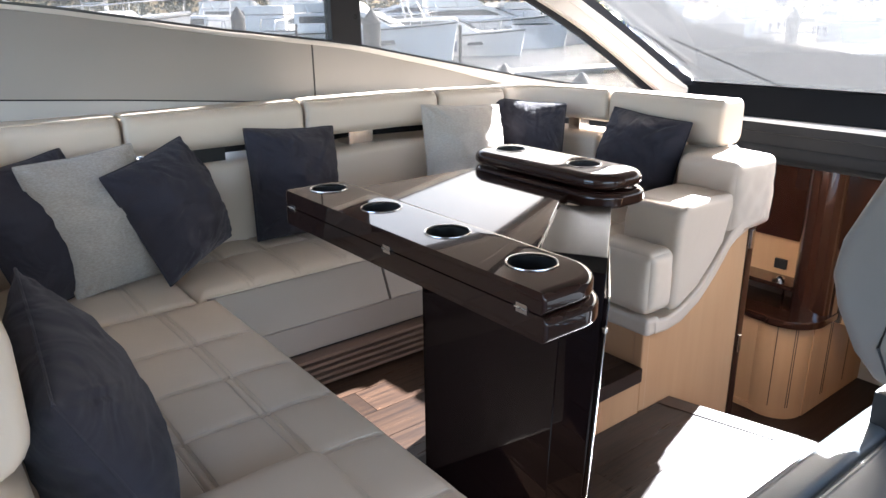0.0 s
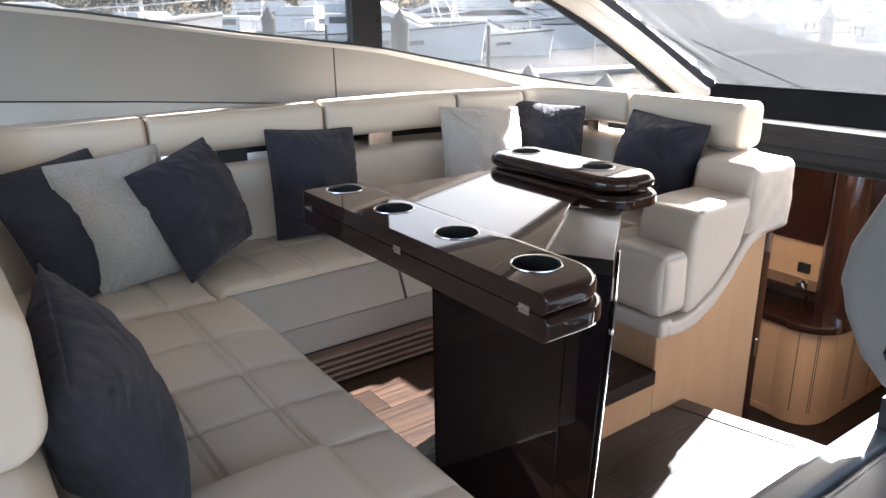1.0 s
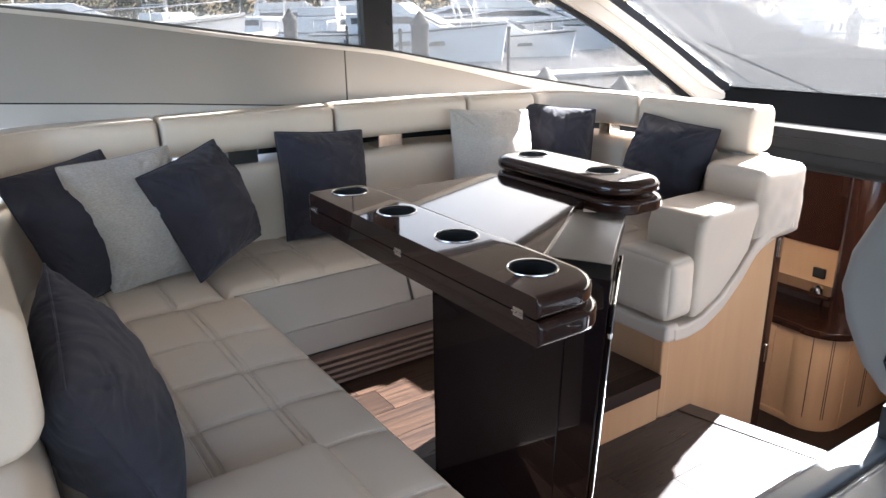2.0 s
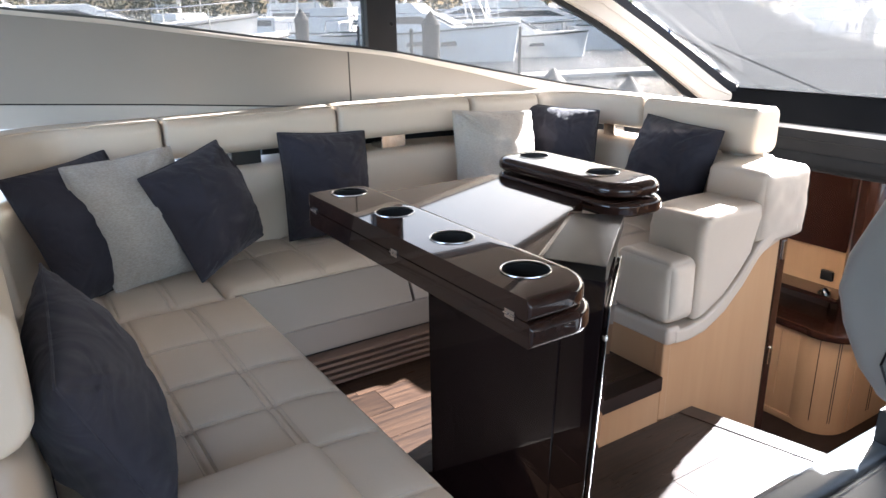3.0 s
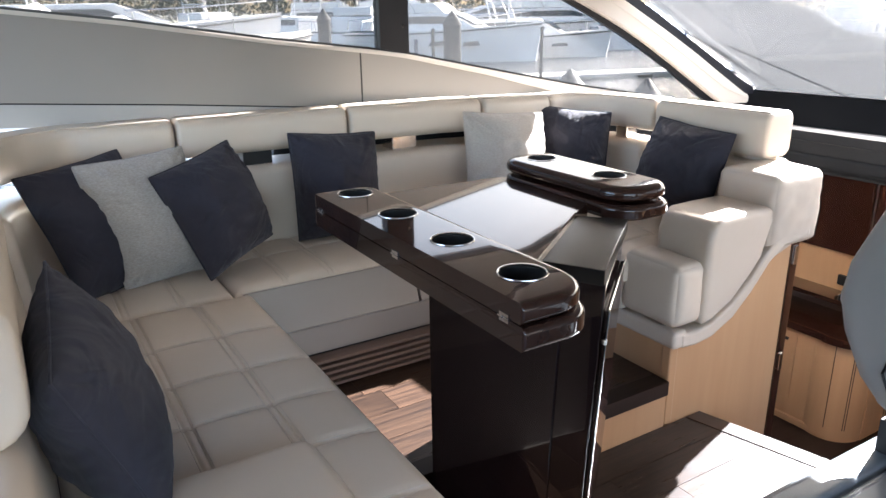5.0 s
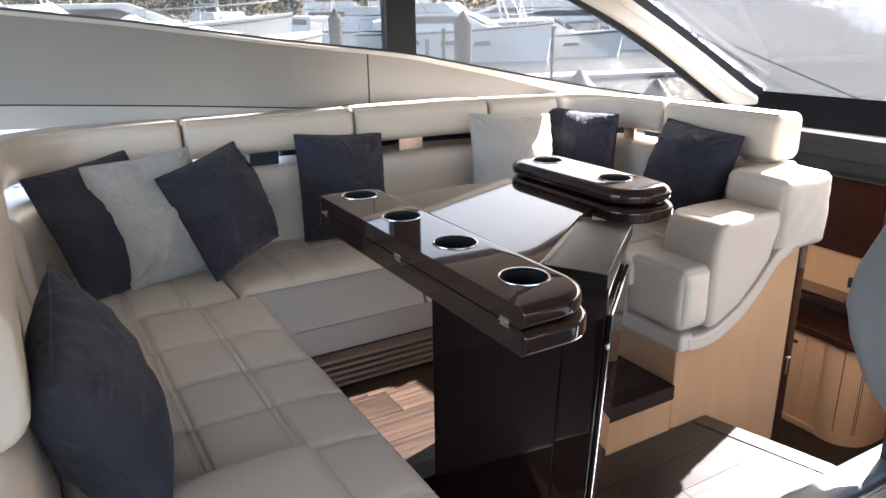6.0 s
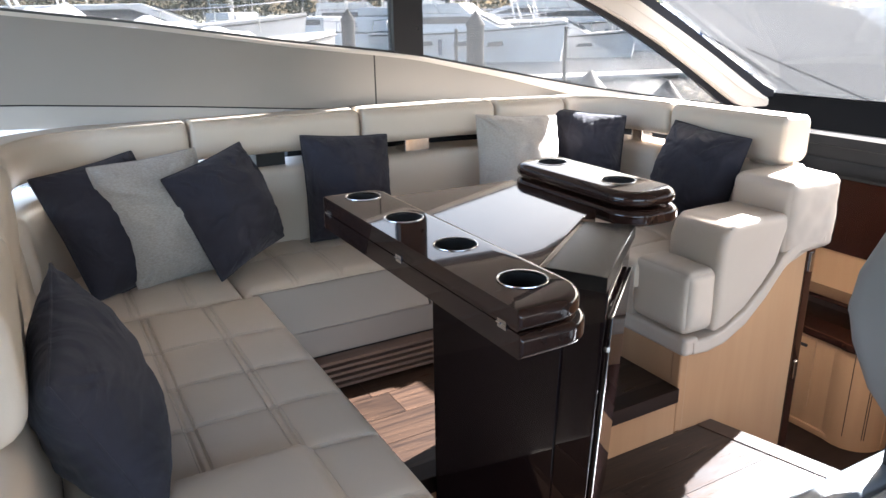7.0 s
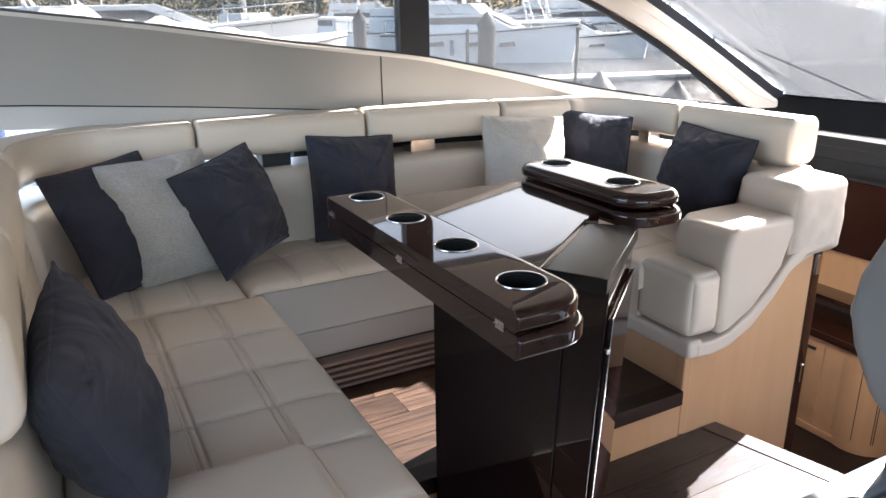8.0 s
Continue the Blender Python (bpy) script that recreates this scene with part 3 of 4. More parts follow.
part("side_panel", box(-2.07, -1.74, 2.93, 3.40, 0.55, 0.744, 0.004), DASH, dash)
part("underside", box(-1.74, 2.0, 2.985, 3.45, 0.57, 0.600, 0.003), DASH, dash)
part("face_seam", tube([(-1.70, 2.937, 0.705), (2.0, 2.937, 0.705)], 0.002, 6), RUBBER, dash)
part("end_seam", box(-1.724, -1.716, 2.932, 2.96, 0.66, 0.745), RUBBER, dash)
for ob in dash.children:
    if not ob.name.startswith("cowl"):
        ob.data.transform(FARTHER)
part("defroster_trim", box(-1.30, -1.10, 3.28, 3.32, 0.762, 0.775, 0.003), CHROME, dash, "small bright fitting")

# Wiper resting on the outside of the windscreen
wiper = thing("windscreen_wiper", "black windscreen wiper lying across the outside of the glass", "wiper")
wy = lambda x, z: (x, screen_y(z) + bow(x) + 0.05, z)
part("arm", tube([wy(-2.176, 1.179), wy(-2.104, 1.109), wy(-2.057, 1.027), wy(-2.024, 0.964)], 0.0045, 8), RUBBER, wiper)
part("blade", tube([wy(-2.193, 1.183), wy(-2.068, 1.069), wy(-1.992, 0.955), wy(-1.935, 0.868)], 0.003, 6), RUBBER, wiper)
part("hose", tube([wy(-1.995, 1.087), wy(-1.875, 1.009), wy(-1.761, 0.937), wy(-1.609, 0.848)], 0.005, 6), GEL, wiper, "pale washer hose")

# ---- floors ----
FLOOR_END = lambda x: 1.846 + 0.26 * (x + 1.155)
base = structure(part("floor", prism([(-1.150, -2.6), (2.3, -2.6), (2.3, 2.3), (0.6, 2.3), (-1.150, 1.846)], "z", -0.10, -0.016), NOSING), "walnut plank floor of the saloon, glossy in the sun", "floor")
structure(part("floor_aft", box(-2.3, -1.151, -2.6, -0.201, -0.10, -0.004), NOSING), "walnut floor behind the aft sofa", "floor")
deck = structure(part("floor_dinette", box(-2.3, -1.172, -0.2, 1.72, 0.02, 0.141), NOSING), "raised walnut plank floor under the dinette table", "floor")
structure(part("floor_lower", box(-2.3, 0.5, 1.86, 4.6, -0.84, -0.742), NOSING), "dark wooden floor of the lower companionway", "floor")
structure(part("wall_step", prism([(-1.150, 1.85), (0.5, 2.28), (0.5, 2.30), (-1.150, 1.87)], "z", -0.75, -0.004), OAK_SHADED), "oak riser down to the lower companionway", "riser")
part("edge_board", prism([(-1.148, 1.795), (0.5, 2.224), (0.5, 2.288), (-1.148, 1.860)], "z", -0.016, 0.003, 0.002), PLANK, base, "walnut board along the floor's edge")
part("nosing", tube([(-1.148, 1.860, -0.010), (0.5, 2.288, -0.010)], 0.007, 8), NOSING, base, "dark rounded floor nosing")
step = thing("dinette_step", "dark wooden dinette step with an oak riser", "step")
part("riser", box(-1.180, -1.1485, 0.62, 1.695, 0.001, 0.118), OAK, step, "honey oak riser")
part("nosing", box(-1.205, -1.141, 0.62, 1.697, 0.112, 0.160, 0.004), NOSING, step, "brown step nosing")

# ---- dinette sofa ----
sofa = thing("dinette_sofa", "cream leather wraparound dinette sofa with stitched seats", "sofa")
sheer = lambda x, y: -0.02 * max(0.0, min(1.0, (y - 1.5) / 0.7))


def arc(cx, cy, r, a0, a1, n=8):
    return [(cx + r * math.cos(radians(a)), cy + r * math.sin(radians(a))) for a in np.linspace(a0, a1, n)]


# Upper roll, in sections: the front of the back, from the aft run round to the forward run.
port_x = lambda y: -2.165 + 0.058 * (y - 0.55)
corner_aft = arc(port_x(0.2) + 0.22, 0.285, 0.22, 270, 182, 9)
corner_fwd = arc(-1.91, 2.02, 0.20, 178, 94, 9)
for name, line in (
    ("back_roll", [(-0.79, 0.073), (-1.20, 0.068)]),
    ("back_roll", [(-1.205, 0.068), (-1.90, 0.060)]),
    ("corner_roll", [(-1.906, 0.060)] + corner_aft + [(port_x(0.30), 0.30), (port_x(0.553), 0.553)]),
    ("back_roll", [(port_x(0.559), 0.559), (port_x(1.122), 1.122)]),
    ("back_roll", [(port_x(1.128), 1.128), (port_x(1.66), 1.66)]),
    ("corner_roll", [(port_x(1.666), 1.666), (port_x(1.98), 1.98)]),
    ("corner_roll", [(port_x(1.99), 1.99)] + corner_fwd[1:] + [(-1.778, 2.228)]),
    ("back_roll", [(-1.772, 2.228), (-1.300, 2.255)]),
):
    forward = line[0][1] > 2.15 and line[-1][1] > 2.15
    z0, z1 = (0.768, 0.925) if forward else (0.803, 0.926)
    if line[0][1] < 0.2 and line[-1][1] < 0.2:
        z0 = 0.712
    roll = swept(name, line, 0.15, z0, z1, 0.055 if z0 < 0.75 else 0.032, LEATHER, sofa, slope=sheer, end_r=0.016)
    ins = [Vector((*p, 0)) for p in line]
    ins[0], ins[-1] = ins[0] + (ins[1] - ins[0]).normalized() * 0.012, ins[-1] + (ins[-2] - ins[-1]).normalized() * 0.012
    seam = []
    for k, p in enumerate(ins):
        t = (ins[min(k + 1, len(ins) - 1)] - ins[max(k - 1, 0)]).normalized()
        q = p + Vector((-t.y, t.x, 0)) * 0.021
        seam.append((q.x, q.y, z1 - 0.001 + sheer(p.x, p.y)))
    part("piping", tube(seam, 0.0026, 6), LEATHER, roll)

# Lower back under the slot, its ledge, and the brackets in the slot
for line in (
    [(-0.58, 0.080), (-1.90, 0.075)] ,
    [(-1.905, 0.10)] + arc(port_x(0.2) + 0.25, 0.335, 0.235, 270, 182, 9) + [(port_x(0.36) + 0.016, 0.36)],
    [(port_x(0.365) + 0.016, 0.365), (port_x(1.122) + 0.016, 1.122)],
    [(port_x(1.128) + 0.016, 1.128), (port_x(1.95) + 0.016, 1.95)],
    [(port_x(1.956) + 0.016, 1.956)] + arc(-1.90, 1.99, 0.19, 178, 94, 9)[1:] + [(-1.80, 2.185)],
    [(-1.795, 2.186), (-1.30, 2.20)],
):
    swept("lower_back", line, 0.20, 0.42, 0.715 if line[-1][1] < 0.08 else 0.757, 0.03, LEATHER, sofa, slope=sheer, lean=0.02)
for y in (0.815, 1.357):
    part("slot_bracket", box(port_x(y) - 0.13, port_x(y) - 0.045, y - 0.05, y + 0.05, 0.74, 0.82, 0.004), CHROME if y > 1 else RUBBER, sofa, "steel slot bracket" if y > 1 else "black slot bracket")
part("slot_bracket", box(-1.99, -1.93, 2.25, 2.31, 0.72, 0.80, 0.004), CHROME, sofa, "steel slot bracket")
part("slot_bracket", box(-1.45, -1.33, 2.29, 2.37, 0.70, 0.80, 0.004), LEATHER, sofa)

# Seats
quilt("aft_seat", -1.716, -0.45, 0.08, 0.618, 0.512, 0.42, 0.03, [-1.452, -1.255, -1.08, -0.90, -0.70], [0.30, 0.46], LEATHER, sofa, double_y=True)
quilt("corner_seat", -2.16, -1.722, 0.08, 0.572, 0.508, 0.42, 0.02, [], [0.287, 0.432], LEATHER, sofa, double_y=True)
quilt("port_seat", -2.16, -1.744, 0.578, 1.66, 0.512, 0.43, 0.035, [-1.985], [0.733, 0.875, 1.03, 1.19, 1.35, 1.51], LEATHER, sofa, double_y=True)
part("seat_piping", tube([(-1.742, 0.60, 0.488), (-1.742, 1.64, 0.488)], 0.003, 6), LEATHER, sofa)
part("seat_piping", tube([(-1.70, 0.606, 0.489), (-0.48, 0.606, 0.489)], 0.003, 6), LEATHER, sofa)
quilt("forward_seat", -2.16, -1.33, 1.665, 2.21, 0.520, 0.43, 0.03, [-1.90, -1.75, -1.60, -1.45], [1.93], LEATHER, sofa)
cushion("forward_seat_end", (-1.36, 1.690, 0.335), (-1.138, 1.806, 0.522), 0.022, LEATHER, sofa, 0.008, 0.0026, 0.009, label="creased cream leather seat end")
part("forward_seat_front", prism([(1.700, 0.30), (1.690, 0.49), (1.72, 0.49), (1.73, 0.30)], "x", -1.74, -1.36, 0.008), LEATHER, sofa)
part("forward_skirt", box(-1.74, -1.132, 1.690, 1.75, 0.266, 0.322, 0.016, 4), LEATHER, sofa)

# Forward arm and end of the back, over a skirt that curves up toward the bow
low_curve = [(1.725, 0.267), (1.79, 0.262), (1.86, 0.272), (1.95, 0.315), (2.03, 0.385), (2.10, 0.465), (2.17, 0.510), (2.30, 0.525)]
part("end_skirt", prism([(y, z) for y, z in low_curve] + [(y - 0.006, z + 0.047) for y, z in low_curve[::-1]], "x", -1.33, -1.130, 0.010, 3), LEATHER, sofa, "rolled cream leather skirt")
arm_low = [(1.812, 0.312), (1.86, 0.322), (1.95, 0.368), (2.02, 0.432), (2.07, 0.488)]
part("arm", prism(arm_low + [(2.105, 0.60), (2.10, 0.648), (1.95, 0.650), (1.86, 0.648), (1.825, 0.628), (1.812, 0.58)], "x", -1.345, -1.136, 0.024, 4), LEATHER, sofa, "padded cream leather armrest", angle=60)
cushion("back_end", (-1.36, 2.10, 0.500), (-1.136, 2.345, 0.738), 0.024, LEATHER, sofa, 0.008, 0.0026, 0.009, label="creased cream leather back end")
part("back_end_body", prism([(2.11, 0.46), (2.33, 0.53), (2.33, 0.56), (2.11, 0.56)], "x", -1.35, -1.15), LEATHER, sofa)

# Base panels: sloping leather front, plinth and louvred grille on the port run
part("front_panel", prism([(-1.742, 0.484), (-1.688, 0.360), (-1.72, 0.345), (-1.80, 0.484)], "y", 0.60, 1.142, 0.006), LEATHER_SHADED, sofa, "smooth leather front panel with shade put into its colour")
part("front_panel", prism([(-1.742, 0.484), (-1.688, 0.360), (-1.72, 0.345), (-1.80, 0.484)], "y", 1.148, 1.70, 0.006), LEATHER_SHADED, sofa, "smooth leather front panel with shade put into its colour")
part("plinth", box(-1.76, -1.692, 0.60, 1.70, 0.268, 0.358, 0.010), LEATHER_SHADED, sofa)
part("aft_base", box(-1.70, -0.47, 0.10, 0.57, 0.02, 0.43, 0.01), LEATHER_SHADED, sofa)
grille = part("louvre_backing", box(-1.76, -1.70, 0.58, 1.70, 0.14, 0.272), RUBBER, sofa)
for k in range(5):
    z = 0.163 + 0.0205 * k
    part("louvre_slat", prism([(-1.70, z + 0.010), (-1.664, z), (-1.664, z + 0.011), (-1.70, z + 0.019)], "y", 0.58, 1.70, 0.0015, 1), LOUVRE, grille, "brown louvre slat")
part("seat_core", box(-2.20, -1.78, 0.10, 2.2, 0.05, 0.44), LEATHER_SHADED, sofa)
part("forward_core", box(-2.2, -1.37, 1.75, 2.30, 0.30, 0.46), LEATHER_SHADED, sofa)

# Aft armrest
cushion("aft_arm", (-0.905, 0.13, 0.43), (-0.46, 0.475, 0.535), 0.03, LEATHER, sofa, 0.006, 0.001, label="rounded cream leather armrest")

# Oak base of the forward run, and the narrow dark door stile beside the companionway
oak = thing("sofa_base", "honey oak base panel under the forward sofa run", "cabinet base")
side_pts = [(1.705, -0.75), (2.24, -0.75), (2.24, 0.53)] + [(y, z + 0.012) for y, z in low_curve[::-1] if y < 2.24]
part("side_panel", prism(side_pts, "x", -1.175, -1.153, 0.002, 1), OAK, oak)
part("front_panel", box(-1.76, -1.155, 1.703, 1.722, 0.145, 0.30, 0.002), OAK, oak)
part("corner_post", box(-1.185, -1.151, 1.700, 1.735, 0.0, 0.285, 0.006, 3), OAK, oak)
door = thing("companionway_door", "dark glossy mahogany door folded open beside the companionway", "door")
part("stile", box(-1.190, -1.150, 2.242, 2.282, -0.742, 0.52, 0.006), MAHOG, door)
part("leaf", box(-1.95, -1.191, 2.246, 2.276, -0.742, 0.50, 0.003), MAHOG, door)
for z in (0.07, 0.46):
    part("hinge", box(-1.150, -1.144, 2.255, 2.272, z - 0.035, z + 0.03, 0.002), CHROME, door, "steel hinge")

# ---- table ----
table = thing("folding_table", "high-gloss dark walnut folding table with built-in cup holders", "table")
R, B, L, K = (-0.803, 1.072), (-1.030, 1.345), (-1.083, 0.826), (-1.310, 1.099)


def between(a, b, f):
    return (a[0] + (b[0] - a[0]) * f, a[1] + (b[1] - a[1]) * f)


def tapered(bm):
    """Draws the pedestal's companionway side in a little toward the floor."""
    for v in bm.verts:
        f = ((v.co.x - L[0]) * (R[0] - L[0]) + (v.co.y - L[1]) * (R[1] - L[1])) / ((R[0] - L[0]) ** 2 + (R[1] - L[1]) ** 2)
        g = max(0.0, f) * max(0.0, 0.70 - v.co.z) / 0.70
        v.co.x, v.co.y = v.co.x - 0.020 * g, v.co.y - 0.026 * g
    return bm


ped = part("pedestal", tapered(prism([L, R, B, K], "z", 0.0, 0.722, 0.004)), EBONY, table, "glossy near-black pedestal cabinet", 16)
# Shallow doors on the two faces that show, with steel catches
ax, ay = (R[0] - L[0]) / 0.358, (R[1] - L[1]) / 0.358
ox, oy = ay, -ax
fd = [between(L, R, 0.02), between(L, R, 0.78)]
part("pedestal_door", tapered(prism([fd[0], fd[1], (fd[1][0] + ox * 0.012, fd[1][1] + oy * 0.012), (fd[0][0] + ox * 0.012, fd[0][1] + oy * 0.012)], "z", 0.05, 0.66, 0.003)), EBONY, ped, "", 16)
bx, by = (B[0] - R[0]) / 0.355, (B[1] - R[1]) / 0.355
sx_, sy_ = by, -bx
sd = [between(R, B, 0.06), between(R, B, 0.97)]
part("pedestal_door", tapered(prism([sd[0], sd[1], (sd[1][0] + sx_ * 0.010, sd[1][1] + sy_ * 0.010), (sd[0][0] + sx_ * 0.010, sd[0][1] + sy_ * 0.010)], "z", 0.05, 0.655, 0.003)), EBONY, ped, "", 16)
part("steel_edge", tapered(tube([(sd[0][0] + sx_ * 0.010, sd[0][1] + sy_ * 0.010, z) for z in (0.05, 0.35, 0.655)], 0.0022, 8)), CHROME, ped, "bright steel door edge")
part("steel_edge", tapered(tube([(p[0] + sx_ * 0.010, p[1] + sy_ * 0.010, 0.657) for p in sd], 0.0018, 8)), CHROME, ped, "bright steel door edge")
part("catch", box(R[0] - 0.004, R[0] + 0.006, R[1] - 0.002, R[1] + 0.008, 0.588, 0.60, 0.002), CHROME, ped, "small steel catch")
part("pedestal_cap", prism([(R[0] - 0.010, R[1] - 0.034), (R[0] + 0.016, R[1] - 0.021), (B[0] + 0.003, B[1] + 0.009), between(B, K, 0.36), between(R, L, 0.36)], "z", 0.724, 0.757, 0.0025), CAPGLOSS, ped, "satin-gloss pedestal top", 16)
c1, c2 = (-0.905, 0.985), (-1.112, 1.262)
part("tabletop", prism([(-1.558, 0.945), (c1[0] + 0.03, 0.945), c1, c2, (-1.16, 1.345), (-1.545, 1.355)], "z", 0.728, 0.766, 0.003), WENGE, table, "mirror-gloss walnut centre top", 16)


def capsule(x0, x1, y0, y1, cut_l, cut_r, n=12):
    """A tray outline with its corners rounded by the given sizes: left pair, then right pair (near, far)."""
    pts = []
    for (cx, cy, sx, sy, r, a0) in ((x0, y0, 1, 1, cut_l[0], 180), (x1, y0, -1, 1, cut_r[0], 270), (x1, y1, -1, -1, cut_r[1], 0), (x0, y1, 1, -1, cut_l[1], 90)):
        pts += [(cx + sx * r + r * math.cos(radians(a)), cy + sy * r + r * math.sin(radians(a))) for a in np.linspace(a0, a0 + 90, n)]
    return pts


def tray(outline, z0, z1, cups, name, material, parent, chamfer, label="", square=False):
    """A thick leaf with a chamfered upper rim and holes through it for the cups."""
    low = min(p[1] for p in outline)
    bm = bmesh.new()

    def shrunk(d):
        out = []
        n = len(outline)
        for k in range(n):
            a, b = Vector(outline[k - 1]), Vector(outline[(k + 1) % n])
            t = (b - a).normalized()
            near_edge = square and outline[k][1] < low + 0.012
            out.append((outline[k][0] - t.y * d, outline[k][1] + (0.0 if near_edge else t.x * d)))
        return out

    turn = [math.pi / 2 * k / 6 for k in range(7)]
    levels = [(chamfer * 0.6 * (1 - math.sin(a)), z0 + chamfer * 0.6 * (1 - math.cos(a))) for a in turn]
    levels += [(chamfer * 1.1 * (1 - math.cos(a)), z1 - chamfer * 0.9 * (1 - math.sin(a))) for a in turn]
    rings = [[bm.verts.new((x, y, z)) for x, y in shrunk(d)] for d, z in levels]
    n = len(outline)
    for a, b in zip(rings, rings[1:]):
        for k in range(n):
            bm.faces.new((a[k], a[(k + 1) % n], b[(k + 1) % n], b[k]))
    bm.faces.new(rings[0][::-1])
    # the top, filled round the holes
    top_edges = [bm.edges.get((rings[-1][k], rings[-1][(k + 1) % n])) for k in range(n)]
    for cx, cy, r in cups:
        hole = [bm.verts.new((cx + r * math.cos(2 * math.pi * s / 28), cy + r * math.sin(2 * math.pi * s / 28), z1)) for s in range(28)]
        top_edges += [bm.edges.new((hole[s], hole[(s + 1) % 28])) for s in range(28)]
    bmesh.ops.triangle_fill(bm, use_beauty=True, use_dissolve=False, edges=top_edges)
    ob = part(name, bm, material, parent, label, angle=28)
    for cx, cy, r in cups:
        cup = part("cup_holder", lathe([(r + 0.0030, 0.0006), (r + 0.0026, 0.0018), (r + 0.0004, 0.0020), (r - 0.001, 0.0008), (r - 0.001, -0.004)], (cx, cy, z1), 36, close=False), CHROME, ob, "bright steel cup-holder rim")
        part("cup_well", lathe([(r - 0.0008, -0.003), (r - 0.002, -0.060), (r - 0.008, -0.068), (0.002, -0.068)], (cx, cy, z1), 36, close=False), BLACKIN, cup, "black cup well")
    return ob


cup_x = (-1.512, -1.275, -1.035, -0.798)
near = capsule(-1.585, -0.678, 0.768, 0.938, (0.022, 0.05), (0.006, 0.088))
near_low = capsule(-1.588, -0.673, 0.768, 0.944, (0.022, 0.05), (0.006, 0.082))
upper = tray(near, 0.7515, 0.790, [(x, 0.858, 0.0445) for x in cup_x], "upper_leaf", WENGE, table, 0.017, "gloss walnut folded leaf with four cup holders", square=True)
lower = tray(near_low, 0.704, 0.7485, [], "lower_leaf", WENGE, table, 0.016, "gloss walnut lower leaf", square=True)
for x in (-1.535, -1.120, -0.728):
    hinge = part("hinge", box(x - 0.013, x + 0.013, 0.7662, 0.7690, 0.7420, 0.7585, 0.0005), CHROME, lower, "small steel butt hinge")
    for dx in (-0.009, 0.009):
        part("knuckle", tube([(x + dx - 0.006, 0.7662, 0.7502), (x + dx + 0.006, 0.7662, 0.7502)], 0.0022, 8), CHROME, hinge)
far = capsule(-1.605, -1.070, 1.376, 1.568, (0.075, 0.06), (0.085, 0.07))
far_low = capsule(-1.600, -1.062, 1.372, 1.572, (0.075, 0.06), (0.080, 0.07))
tray(far, 0.775, 0.812, [(-1.512, 1.475, 0.0445), (-1.225, 1.475, 0.0445)], "far_leaf", WENGE, table, 0.022, "gloss walnut folded leaf with two cup holders")
tray(far_low, 0.728, 0.768, [], "far_lower_leaf", WENGE, table, 0.017, "gloss walnut lower leaf")

# ---- cushions ----
DARK_L, PALE_L = "dark navy-charcoal fabric scatter cushion leaning on the sofa back", "pale heather-grey woven scatter cushion on the sofa"
pillow("dark navy-charcoal fabric scatter cushion in the sofa's corner", [(-1.86, 0.205, 0.50), (-2.03, 0.50, 0.50), (-2.10, 0.375, 0.872), (-2.02, 0.095, 0.832)], 0.085, NAVY, 1.0)
pillow(PALE_L, [(-1.90, 0.32, 0.50), (-1.985, 0.60, 0.50), (-2.045, 0.545, 0.872), (-1.965, 0.238, 0.858)], 0.085, HEATHER, 2.3)
pillow("dark navy-charcoal fabric scatter cushion tilted on one corner", [(-1.845, 0.540, 0.503), (-1.99, 0.780, 0.567), (-2.045, 0.680, 0.876), (-1.900, 0.416, 0.816)], 0.10, NAVY, 3.7)
pillow(DARK_L, [(-2.055, 0.885, 0.505), (-2.03, 1.185, 0.505), (-2.065, 1.19, 0.85), (-2.08, 0.882, 0.872)], 0.11, NAVY, 4.9)
pillow("oatmeal linen scatter cushion with pleated edges by the sofa corner", [(-1.98, 1.515, 0.51), (-1.93, 1.84, 0.51), (-2.00, 1.87, 0.868), (-2.045, 1.535, 0.892)], 0.11, OATMEAL, 6.1)
pillow(DARK_L, [(-2.07, 1.92, 0.51), (-1.85, 2.07, 0.51), (-1.87, 2.105, 0.862), (-2.13, 1.94, 0.88)], 0.10, NAVY, 7.7)
pillow(DARK_L, [(-1.765, 2.11, 0.51), (-1.40, 2.11, 0.51), (-1.380, 2.205, 0.832), (-1.722, 2.205, 0.856)], 0.095, NAVY, 8.2)
pillow("dark navy-charcoal fabric scatter cushion leaning on the aft back", [(-0.800, 0.215, 0.515), (-1.190, 0.225, 0.505), (-1.160, 0.125, 0.852), (-0.800, 0.098, 0.790)], 0.088, NAVY, 9.4, front=0.48, back=0.62)

# ---- helm side ----
seat = thing("helm_chair", "stone-grey leather helm chair beside the companionway", "chair")
hs = [(-0.36, 0.515), (-0.42, 0.525), (-0.468, 0.570), (-0.512, 0.650), (-0.530, 0.715), (-0.522, 0.785), (-0.492, 0.86), (-0.455, 0.95), (-0.43, 1.05), (-0.38, 1.12), (0.1, 1.14), (0.16, 1.05), (0.18, 0.55), (0.12, 0.49)]
part("backrest", prism(hs, "y", 1.40, 1.50, 0.03, 4), HELM, seat, angle=60)
part("seam", tube([(-0.37, 1.396, 0.50), (-0.42, 1.396, 0.60), (-0.40, 1.396, 0.72), (-0.39, 1.396, 0.95)], 0.0025, 6), RUBBER, seat)
part("bracket", box(-0.42, -0.36, 1.42, 1.47, 0.40, 0.50, 0.006), RUBBER, seat, "black seat bracket")
console = thing("helm_console", "slate-blue leather helm seat box with a steel ring", "console")
